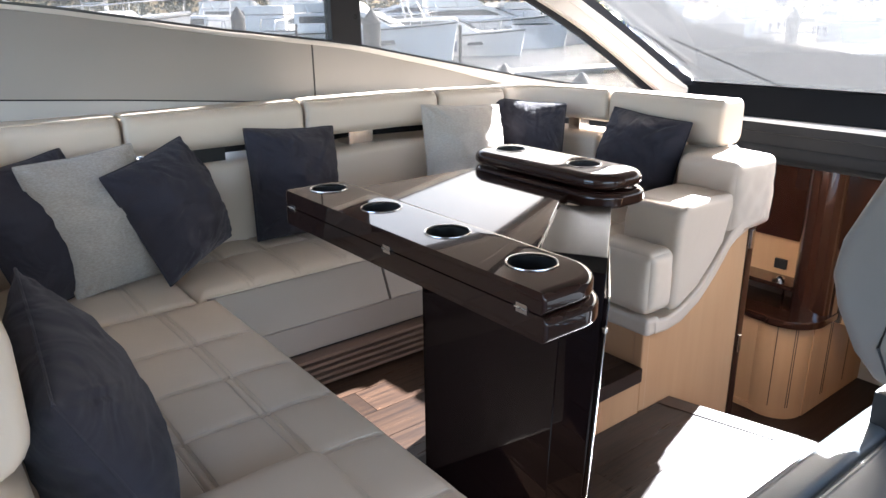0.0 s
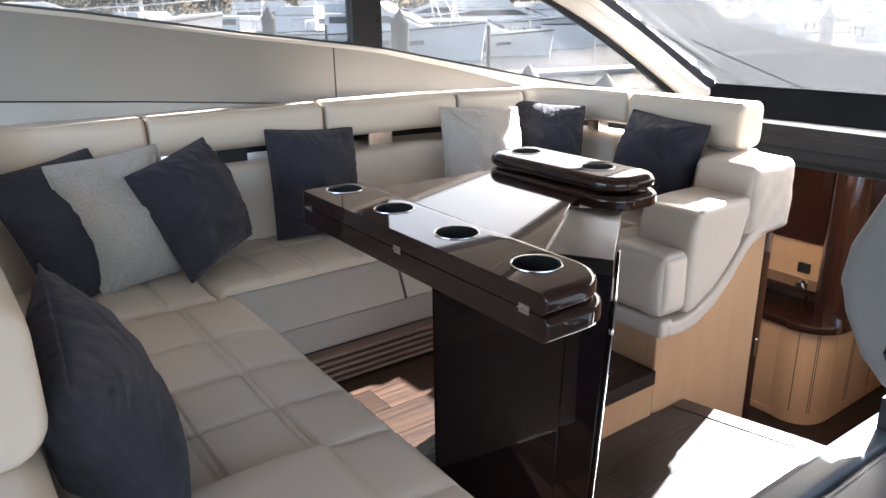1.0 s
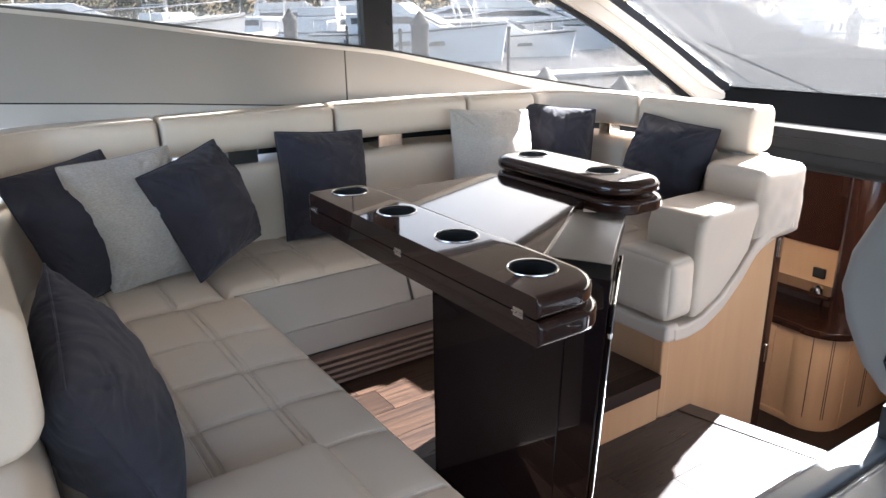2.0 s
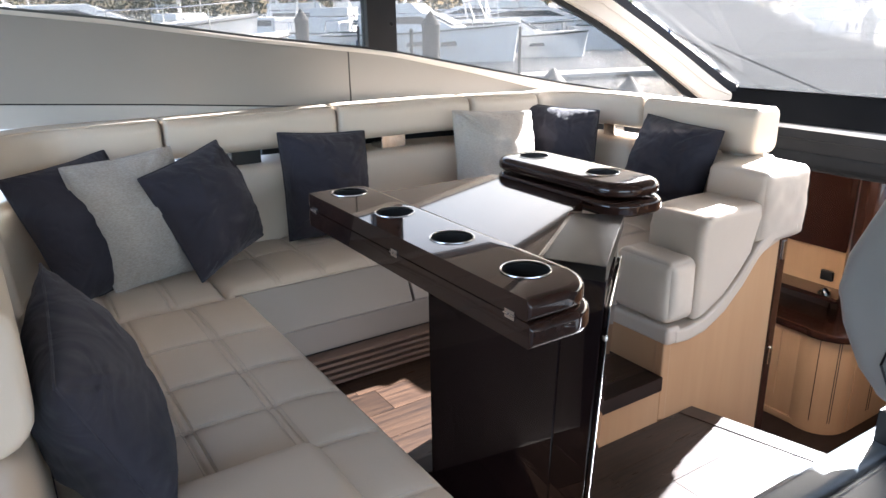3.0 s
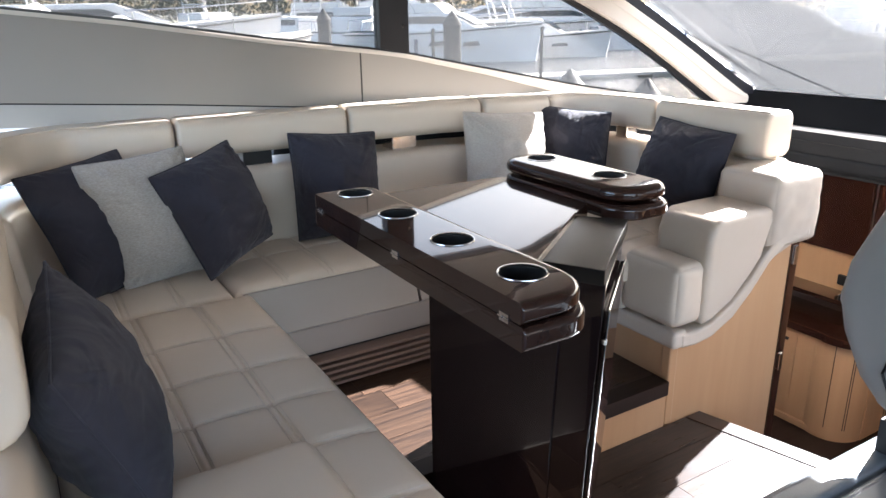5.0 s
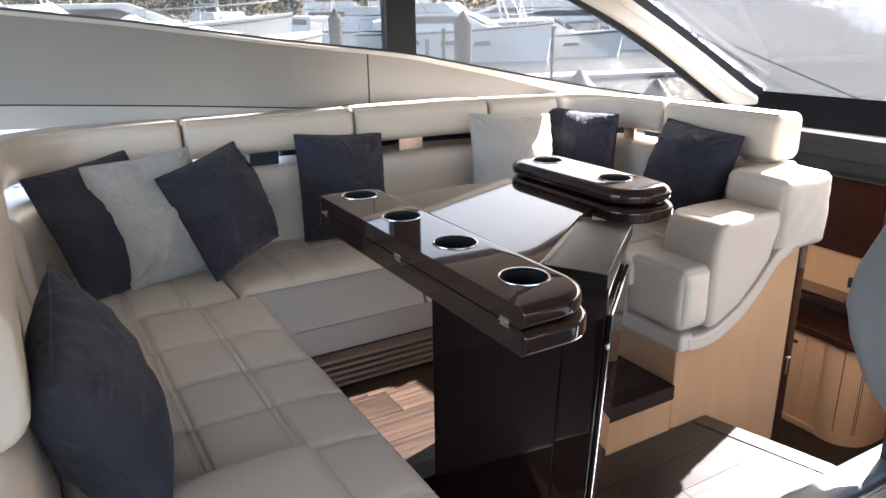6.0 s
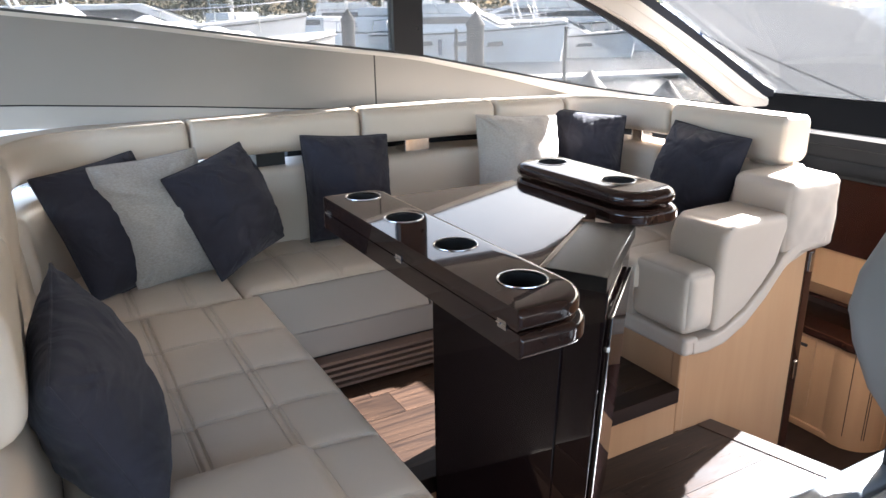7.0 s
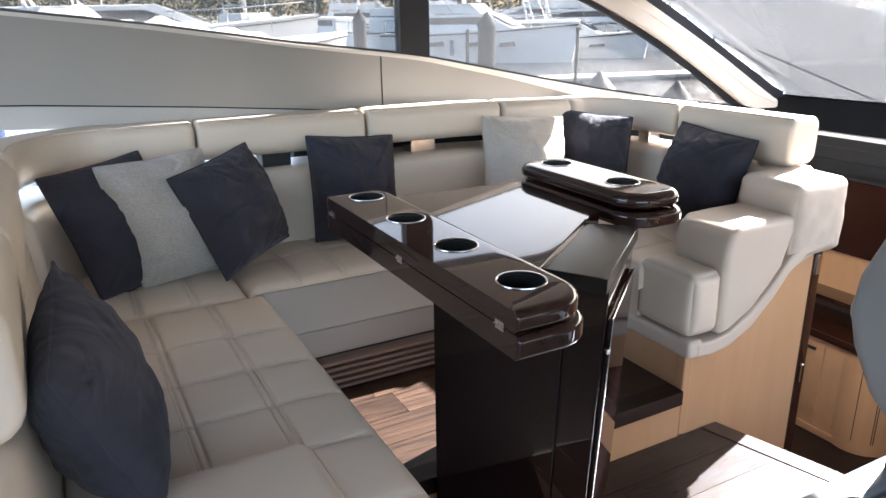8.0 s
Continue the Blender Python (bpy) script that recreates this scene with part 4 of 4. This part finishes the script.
part("body", prism([(-0.50, 0.0), (-0.44, 0.385), (-0.425, 0.40), (0.3, 0.42), (0.3, 0.0)], "y", 0.75, 1.62, 0.012, 3), CONSOLE, console)
cushion("edge_roll", (-0.452, 0.75, 0.375), (-0.375, 1.62, 0.425), 0.022, CONSOLE, console, step=0.1)
cushion("lid", (-0.37, 0.76, 0.395), (0.28, 1.60, 0.432), 0.015, CONSOLE, console, step=0.1)
part("ring", tube([(-0.20 + 0.05 * math.cos(a), 1.36 + 0.05 * math.sin(a), 0.44) for a in np.linspace(0, 2 * math.pi, 25)[:-1]], 0.007, 8, closed=True), CHROME, console, "polished steel ring")

# ---- lower companionway ----
galley = thing("galley_cabinet", "honey oak galley cabinet with a dark rounded counter", "cabinet")
part("side_face", box(-2.1, -1.36, 3.04, 3.08, -0.714, -0.215, 0.002), OAK, galley)
part("door_leaf", box(-1.72, -1.50, 3.032, 3.042, -0.595, -0.235, 0.002), OAK, galley)
part("round_end", lathe([(0.145, -0.714), (0.145, -0.215)], (-1.345, 3.17, 0.0), 40), OAK, galley, "rounded oak cabinet end")
for a in (238, 286, 318, 322):
    px, py = -1.345 + 0.1455 * math.cos(radians(a)), 3.17 + 0.1455 * math.sin(radians(a))
    part("door_joint", tube([(px, py, -0.65), (px, py, -0.217)], 0.0018, 5), RUBBER, galley, "dark door joint")
for y in (3.34, 3.36, 3.58):
    part("door_joint", box(-1.196, -1.193, y, y + 0.003, -0.65, -0.217), RUBBER, galley, "dark door joint")
part("return_face", box(-1.36, -1.195, 3.17, 3.95, -0.714, -0.215, 0.002), OAK, galley)
part("base_moulding", box(-2.1, -1.36, 3.030, 3.05, -0.714, -0.680, 0.004), OAK, galley)
part("counter", prism([(-2.1, 3.02), (-1.36, 3.005)] + arc(-1.335, 3.175, 0.180, 262, 360, 10) + [(-1.165, 3.95), (-2.1, 3.95)], "z", -0.215, -0.178, 0.006), MAHOG, galley, "dark glossy counter with a rounded nose")
part("door_pull", box(-1.60, -1.54, 3.022, 3.034, -0.285, -0.272, 0.002), RUBBER, galley, "dark recessed pull")
col = thing("mahogany_column", "glossy rounded mahogany column rising from the galley counter", "column")
part("shaft", lathe([(0.092, -0.178), (0.092, 0.60)], (-1.285, 3.20, 0.0), 40), MAHOG, col)
part("wing", box(-1.28, -1.185, 3.20, 3.36, -0.178, 0.60, 0.004), MAHOG, col)
galley.location = (-0.150, 0.165, -0.026)
col.location = (-0.125, 0.200, -0.026)
bulk = structure(part("wall_companionway", box(-2.1, -1.2, 3.50, 3.54, -0.27, 0.10), OAK), "honey oak panel behind the galley counter", "wall panel")
structure(part("wall_companionway_high", box(-2.1, -1.19, 3.46, 3.495, 0.10, 0.60), MAHOG), "dark mahogany panel below the dashboard", "wall panel")
shelf = thing("galley_shelf", "dark mahogany shelf with a smoky mirror strip below", "shelf")
part("board", box(-2.1, -1.50, 3.36, 3.498, -0.125, -0.103, 0.003), MAHOG, shelf)
part("mirror_strip", box(-2.1, -1.30, 3.48, 3.498, -0.262, -0.127), SMOKE, shelf, "smoky mirror strip")
part("socket", box(-1.66, -1.60, 3.48, 3.498, -0.070, -0.020, 0.003), RUBBER, shelf, "black wall socket")
tap = thing("chrome_knob", "polished steel knob beside the mahogany column", "fitting")
tap.location = (-0.110, 0.200, -0.026)
part("stem", tube([(-1.475, 3.27, -0.178), (-1.475, 3.27, -0.09), (-1.475, 3.22, -0.07)], 0.010, 10), CHROME, tap)
part("knob", lathe([(0.004, -0.012), (0.02, -0.008), (0.022, 0.01), (0.012, 0.02), (0.003, 0.021)], (-1.475, 3.215, -0.075), 20), CHROME, tap)
structure(part("wall_cabin", box(-1.19, 0.6, 3.90, 3.95, -0.75, 0.60), OAK), "honey oak cabin bulkhead beyond the companionway", "wall")
structure(part("wall_cabin_side", box(0.45, 0.50, 2.3, 3.95, -0.75, 0.60), OAK), "oak side wall of the companionway", "wall")
locker = thing("cabin_locker", "tall honey oak locker with a door joint", "locker")
part("body", box(-1.05, -0.62, 3.45, 3.89, -0.742, 0.56, 0.004), OAK, locker)
part("joint", box(-1.054, -1.048, 3.62, 3.63, -0.60, 0.5), RUBBER, locker)

# Unseen lamp added under the dash for the warm glow on the oak
light_box = thing("added_lamp", "unseen warm lamp added to light the companionway oak", "lamp")
part("bezel", lathe([(0.035, 0.0), (0.040, 0.004), (0.040, 0.010), (0.030, 0.012)], (-0.78, 3.02, 0.56), 24), CHROME, light_box)
glow = bpy.data.lights.new("added_lamp_glow", "SPOT")
glow.energy, glow.color, glow.shadow_soft_size, glow.spot_size, glow.spot_blend = 0.8, (1.0, 0.74, 0.45), 0.08, radians(160), 1.0
bulb = new("added_lamp_glow", glow)
bulb.matrix_world = look((-0.78, 3.02, 0.54), (-1.25, 3.15, -0.6))

# ---- outside ----
SEA = -1.6
structure(part("water", prism([(-2500, -2500), (2500, -2500), (2500, 2500), (-2500, 2500)], "z", SEA - 1, SEA), WATER), "bright rippled harbour water", "water")


def at(azimuth, distance, z=SEA):
    """A place outside, by its bearing from the bow (port is minus) and its distance."""
    return Vector((distance * math.sin(radians(azimuth)), distance * math.cos(radians(azimuth)), z))


def loft(sections, name, material, parent, label=""):
    bm = bmesh.new()
    rings = [[bm.verts.new(p) for p in s] for s in sections]
    n = len(rings[0])
    for a, b in zip(rings, rings[1:]):
        for k in range(n - 1):
            bm.faces.new((a[k], a[k + 1], b[k + 1], b[k]))
        bm.faces.new((a[-1], a[0], b[0], b[-1]))
    bm.faces.new(rings[0][::-1])
    bm.faces.new(rings[-1])
    return part(name, bm, material, parent, label, angle=35)


def boat(label, length, beam, free, place, heading, cabin=1, fly=False, cover=False, canvas=False):
    top = thing("moored_boat", label, "boat", "moored boats")
    secs = []
    for f in (0.0, 0.12, 0.3, 0.5, 0.68, 0.82, 0.92, 0.985, 1.0):
        w = beam / 2 * (1 - max(0, (f - 0.45) / 0.55) ** 2.2) * (0.94 + 0.06 * min(1, f / 0.3))
        w = max(w, 0.04)
        h = free * (1 + 0.35 * f**2)
        x = (f - 0.5) * length + (0.06 * length * max(0, f - 0.8))
        secs.append([(x, -w * 0.72, -0.3), (x, -w * 0.80, 0.05), (x + 0.03 * f * length, -w, h), (x + 0.03 * f * length, w, h), (x, w * 0.80, 0.05), (x, w * 0.72, -0.3)])
    hull = loft(secs, "hull", GEL, top)
    part("rub_rail", tube([(s[2][0], s[2][1] - 0.02, s[2][2] - 0.12) for s in secs], 0.04, 6), RUBBER, hull, "dark rubbing strake")
    h = free * 1.05
    for f in (0.22, 0.42, 0.60):
        x, w = (f - 0.5) * length, beam / 2 * (1 - max(0, (f - 0.45) / 0.55) ** 2.2)
        for sd in (-1, 1):
            part("fender", tube([(x, sd * (w + 0.12), h * 0.25), (x, sd * (w + 0.13), h * 0.75)], 0.11, 8), NAVYCANVAS, hull, "dark blue fender")
            part("porthole", prism([(x + 0.7, h * 0.52), (x + 1.7, h * 0.56), (x + 1.6, h * 0.70), (x + 0.8, h * 0.66)], "y", sd * w * 0.965 - 0.03, sd * w * 0.965 + 0.03), BOATGLASS, hull, "dark hull window")
    if cover:
        secs = []
        for j in range(41):
            f = 0.04 + 0.90 * j / 40
            k = float(np.interp(f, [0.04, 0.12, 0.28, 0.40, 0.46, 0.60, 0.80, 0.94], [0.4, 0.95, 1.05, 1.3, 1.0, 0.9, 0.55, 0.15])) * (1 + 0.09 * math.sin(j * 1.9) + 0.06 * math.sin(j * 0.83))
            w = beam * 0.46 * (1 - max(0, (f - 0.5) / 0.5) ** 2.2)
            x = (f - 0.5) * length
            secs.append([(x, -w, h), (x, -w * 0.7, h + 0.5 * k), (x, -w * 0.15, h + 0.95 * k), (x, w * 0.15, h + 0.95 * k), (x, w * 0.7, h + 0.5 * k), (x, w, h)])
        loft(secs, "canvas_cover", COVER, top, "draped white canvas cover")
        return place_boat(top, place, heading)
    w = beam * 0.36
    house = part("cabin", prism([(-0.30 * length, h - 0.1), (-0.30 * length, h + 0.95), (0.08 * length, h + 1.0), (0.24 * length, h + 0.15), (0.26 * length, h - 0.1)], "y", -w, w, 0.08, 2), GEL, top)
    for s in (-1, 1):
        part("side_window", prism([(-0.27 * length, h + 0.42), (-0.27 * length, h + 0.78), (0.05 * length, h + 0.82), (0.14 * length, h + 0.42)], "y", s * w - 0.02, s * w + 0.02), BOATGLASS, house, "dark tinted window")
    part("front_window", prism([(0.105 * length, h + 0.92), (0.215 * length, h + 0.36), (0.22 * length, h + 0.38), (0.11 * length, h + 0.95)], "y", -w * 0.85, w * 0.85), BOATGLASS, house, "dark windscreen")
    if fly:
        part("flybridge", prism([(-0.30 * length, h + 1.0), (-0.30 * length, h + 1.5), (0.0, h + 1.55), (0.06 * length, h + 1.0)], "y", -w * 0.95, w * 0.95, 0.06, 2), GEL, top)
        part("hardtop", box(-0.27 * length, -0.02 * length, -w * 0.95, w * 0.95, h + 2.55, h + 2.68, 0.05), NAVYCANVAS if canvas else GEL, top, "flat hardtop over the bridge")
        for sx in (-0.26, -0.03):
            for s in (-1, 1):
                part("hardtop_leg", tube([(sx * length, s * w * 0.85, h + 1.4), (sx * length, s * w * 0.85, h + 2.6)], 0.035, 6), GEL, top)
    part("bow_rail", tube([(0.10 * length, -beam * 0.42, h + 0.75), (0.30 * length, -beam * 0.33, h + 0.85), (0.50 * length, 0, h + 1.05), (0.30 * length, beam * 0.33, h + 0.85), (0.10 * length, beam * 0.42, h + 0.75)], 0.025, 6), CHROME, top, "steel bow rail")
    for f in (0.12, 0.26, 0.38):
        for s in (-1, 1):
            part("stanchion", tube([(f * length, s * beam * (0.46 - 0.35 * f), h), (f * length, s * beam * (0.45 - 0.35 * f), h + 0.8)], 0.02, 5), CHROME, top)
    part("radar_arch", tube([(-0.22 * length, -w, h + 0.9), (-0.26 * length, -w * 0.8, h + 2.1), (-0.26 * length, w * 0.8, h + 2.1), (-0.22 * length, w, h + 0.9)], 0.06, 6), GEL, top, "white radar arch")
    for sd in (-1, 1):
        part("outrigger", tube([(-0.10 * length, sd * w, h + 1.0), (-0.30 * length, sd * (w + 1.4), h + 5.5)], 0.022, 5), CHROME, top, "thin slanting outrigger pole")
        part("cockpit_rail", tube([(-0.48 * length, sd * beam * 0.44, h + 0.1), (-0.47 * length, sd * beam * 0.44, h + 0.65), (-0.33 * length, sd * beam * 0.45, h + 0.7), (-0.32 * length, sd * beam * 0.45, h + 0.1)], 0.03, 6), CHROME, top)
    # A flat dark slab stands in for the shade inside the cockpit.
    part("cockpit", box(-0.48 * length, -0.31 * length, -beam * 0.33, beam * 0.33, h - 0.05, h + 0.03), BOATGLASS, top, "dark slab standing in for the shaded cockpit")
    part("mast", tube([(-0.12 * length, 0, h + 0.9), (-0.14 * length, 0, h + (6.5 if fly else 4.0))], 0.04, 6), GEL, top, "thin white mast")
    part("antenna", tube([(-0.05 * length, w * 0.6, h + 0.9), (-0.09 * length, w * 0.6, h + 5.2)], 0.018, 5), GEL, top)
    return place_boat(top, place, heading)


def place_boat(top, place, heading):
    top.matrix_basis = Matrix.Translation(place) @ Matrix.Rotation(radians(heading), 4, "Z")
    return top


boat("white motor yacht under a draped canvas cover", 11.0, 3.6, 1.75, at(-84, 19), 98, cover=True)
boat("white express cruiser with a tinted windscreen", 13.0, 4.2, 2.1, at(-84, 29), 85)
boat("white cruiser by the wooded shore", 10.0, 3.6, 1.3, at(-75, 62), 120, fly=True)
boat("white flybridge cruiser with bow rails at the pontoon", 11.0, 3.8, 1.5, at(-70.5, 54), 200)
boat("white sport-fishing boat with a hardtop and blue canvas", 12.0, 4.0, 1.5, at(-63.5, 52), 128, fly=True, canvas=True)
boat("white day boat with a low cabin at the pontoon", 9.0, 3.2, 1.2, at(-57, 50), 60)
boat("white flybridge cruiser on the far pontoon", 13.0, 4.2, 1.6, at(-47.5, 60), 160, fly=True)
boat("white open fishing boat with a low cabin", 9.5, 3.2, 1.2, at(-52.0, 47), 45)
boat("white sport cruiser with a blue canvas hardtop", 12.0, 4.0, 1.5, at(-42, 64), 110, fly=True, canvas=True)
boat("large white motor yacht ahead of the bow", 16.0, 5.0, 1.7, at(-36.5, 80), 140, fly=True)
boat("white motor yacht beyond the windscreen", 14.0, 4.6, 1.6, at(-29.5, 76), 104, fly=True)
boat("white day cruiser moored at the far pontoon", 11.0, 3.8, 1.4, at(-24, 70), 130)
boat("large white sport-fishing yacht broadside at the pontoon", 14.0, 4.4, 1.9, at(-60.5, 57), 62, fly=True)
boat("white flybridge yacht with a tall superstructure", 15.0, 4.6, 2.0, at(-54.5, 60), 236, fly=True)
boat("white cabin cruiser with blue canvas over the bridge", 11.0, 3.8, 1.6, at(-58.5, 44), 40, fly=True, canvas=True)
boat("white motor yacht with a long foredeck", 13.0, 4.2, 1.8, at(-49.5, 56), 52, fly=True)
boat("white trawler yacht by the wooded shore", 13.0, 4.4, 1.9, at(-66.0, 60), 66, fly=True)
boat("white motor yacht at the outer berth", 15.0, 4.6, 1.6, at(-17, 78), 100, fly=True)


def pile(label, place, radius, top_z, cap=PILEWOOD, cone=0.45):
    top = thing("mooring_pile", label, "pile", "mooring piles")
    part("shaft", tube([(0, 0, -0.6), (0, 0, 0.5), (0.01, 0, top_z - SEA)], [radius * 1.06, radius * 1.03, radius], 14), PILEWOOD, top)
    part("cap", lathe([(radius * 1.12, 0.0), (radius * 1.12, 0.03), (0.012, cone)], (0.01, 0, top_z - SEA), 18), cap, top, "pointed pile cap")
    top.location = place
    return top


for az, d, r, tz, cn in ((-57.35, 17.0, 0.20, 0.90, 0.34), (-67.15, 19.5, 0.17, 1.02, 0.30), (-72.8, 30.0, 0.18, 0.75, 0.35), (-31.4, 14.5, 0.35, 0.87, 0.27), (-27.0, 26.0, 0.2, 0.8, 0.35)):
    pile("dark timber mooring pile with a pointed cap", at(az, d), r, tz, PILEWOOD, cn)
for az, d in ((-50.6, 20.0), (-58.9, 19.0), (-63.0, 24.0)):
    pile("slim dark mooring post", at(az, d), 0.045, 0.75, PILEWOOD, 0.05)
pile("timber mooring pile with a white conical cap close alongside", (-4.06, 3.79, SEA), 0.135, 0.62, PILECAP, 0.19)
pile("timber mooring pile with a white conical cap by the bow", (-3.34, 3.84, SEA), 0.125, 0.60, PILECAP, 0.19)

pontoon = thing("pontoon", "long pale floating pontoon across the berths", "pontoon")
part("deck", box(-24, 60, -0.8, 0.8, 0.12, 0.24, 0.02), DOCK, pontoon)
for k in range(16):
    part("float", box(-22 + 5 * k, -20 + 5 * k, -0.6, 0.6, -0.3, 0.115, 0.03), DOCK, pontoon)
pontoon.matrix_basis = Matrix.Translation((-20.0, 36.0, SEA)) @ Matrix.Rotation(radians(77), 4, "Z")
far_dock = thing("pontoon", "far floating pontoon with moored boats", "pontoon")
part("deck", box(-70, 70, -0.9, 0.9, 0.35, 0.60, 0.02), DOCK, far_dock)
far_dock.matrix_basis = Matrix.Translation(at(-50, 72, SEA)) @ Matrix.Rotation(radians(40), 4, "Z")
DECKGREY = mat("grey_nonskid_deck", (0.26, 0.265, 0.27), None, 6.0, 0.8, 0.4, 60.0)
own = thing("bow_deck", "pale grey foredeck of the boat beyond the windscreen", "deck")
part("deck_edge", prism([(-2.42, -2.6), (-2.42, 2.6), (-2.25, 3.3), (-1.9, 4.6), (-1.2, 6.3), (0, 7.6), (1.2, 6.3), (1.9, 4.6), (2.25, 3.6), (2.0, 3.52), (-2.0, 3.52), (-2.34, 2.6), (-2.40, -2.6)], "z", 0.50, 0.60, 0.02), DECKGREY, own)
part("topside", prism([(-2.40, -2.6), (-2.40, 2.6), (-2.23, 3.3), (-1.86, 4.6), (-1.17, 6.2), (0, 7.4), (1.17, 6.2), (1.86, 4.6), (2.23, 3.6), (2.1, 3.96), (-2.1, 3.96), (-2.38, 2.6)], "z", -1.7, 0.50), GEL, own)

# Wooded shore
shore = structure(part("ground", prism([(-700, -500), (-700, 900), (500, 900), (500, 420), (60, 190), (-60, 120), (-115, 55), (-140, -60), (-230, -500)], "z", SEA - 1.5, SEA + 0.7), mat("sandy_bank", (0.28, 0.25, 0.17), (0.12, 0.14, 0.06), 0.2, 0.95)), "low wooded bank on the far shore", "ground")
rng = np.random.RandomState(5)
verts, faces = [], []
edge = [(-190, -260), (-142, -62), (-117, 55), (-62, 122), (58, 192), (300, 330)]
for (x0, y0), (x1, y1) in zip(edge, edge[1:]):
    count = int(math.hypot(x1 - x0, y1 - y0) / 2.4)
    for k in range(count):
        f = (k + rng.rand()) / count
        gx, gy = x0 + (x1 - x0) * f, y0 + (y1 - y0) * f
        back = rng.rand() * 22
        d = math.hypot(gx, gy)
        gx, gy = gx * (1 + (back + 3) / d), gy * (1 + (back + 3) / d)
        tall, wide = 5.5 + 6.5 * rng.rand(), 2.2 + 2.2 * rng.rand()
        for _ in range(560):
            u, v, w = rng.randn(3)
            s = max(0.3, math.sqrt(u * u + v * v + w * w))
            rad = (0.55 + 0.5 * rng.rand()) / s
            p = Vector((gx + u * rad * wide, gy + v * rad * wide, SEA + 0.8 + tall * 0.55 + w * rad * tall * 0.5))
            q = Euler(rng.rand(3) * 6.28)
            size = 0.12 + 0.20 * rng.rand()
            b = len(verts)
            verts += [tuple(p + q.to_matrix() @ Vector(c) * size) for c in ((-1, -0.5, 0), (0.2, -0.8, 0.25), (1.1, 0.1, 0), (0.1, 0.8, -0.25), (-0.8, 0.6, 0.1))]
            faces.append((b, b + 1, b + 2, b + 3, b + 4))
woods = raw("woodland", verts, faces, LEAF, angle=180)
tagged(woods, "belt of green trees along the far shore", "trees", "", "stuff")

# ---- floor planks, last ----
unit = bpy.data.meshes.new("plank")
pb = box(-0.5, 0.5, -0.5, 0.5, -0.5, 0.5)
pb.to_mesh(unit)
pb.free()
finish(unit, PLANK)


def plank(x0, x1, y0, y1, z0, z1, parent):
    ob = new("plank", unit)
    ob.parent = parent
    ob.matrix_basis = Matrix.LocRotScale(((x0 + x1) / 2, (y0 + y1) / 2, (z0 + z1) / 2), None, (x1 - x0, y1 - y0, z1 - z0))
    return ob


def lay(x0, x1, y0, y_end, z, width, length, parent, seed):
    r = random.Random(seed)
    n = round((x1 - x0) / width)
    for k in range(n):
        a, b = x0 + (x1 - x0) * k / n, x0 + (x1 - x0) * (k + 1) / n
        y, stop = y0 - r.random() * length, y_end((a + b) / 2)
        while y < stop:
            e = min(stop, y + length * (0.75 + 0.5 * r.random()))
            if stop - e < 0.15:
                e = stop
            if e > y0:
                plank(a + 0.0008, b - 0.0008, max(y, y0) + 0.0008, e - 0.0008, z - 0.014, z, parent)
            y = e


lay(-1.150, 2.29, -2.58, lambda x: min(2.28, FLOOR_END(x)), 0.0, 0.115, 0.95, base, 3)
lay(-1.70, -1.206, 0.40, lambda x: 1.70, 0.157, 0.115, 0.85, deck, 4)
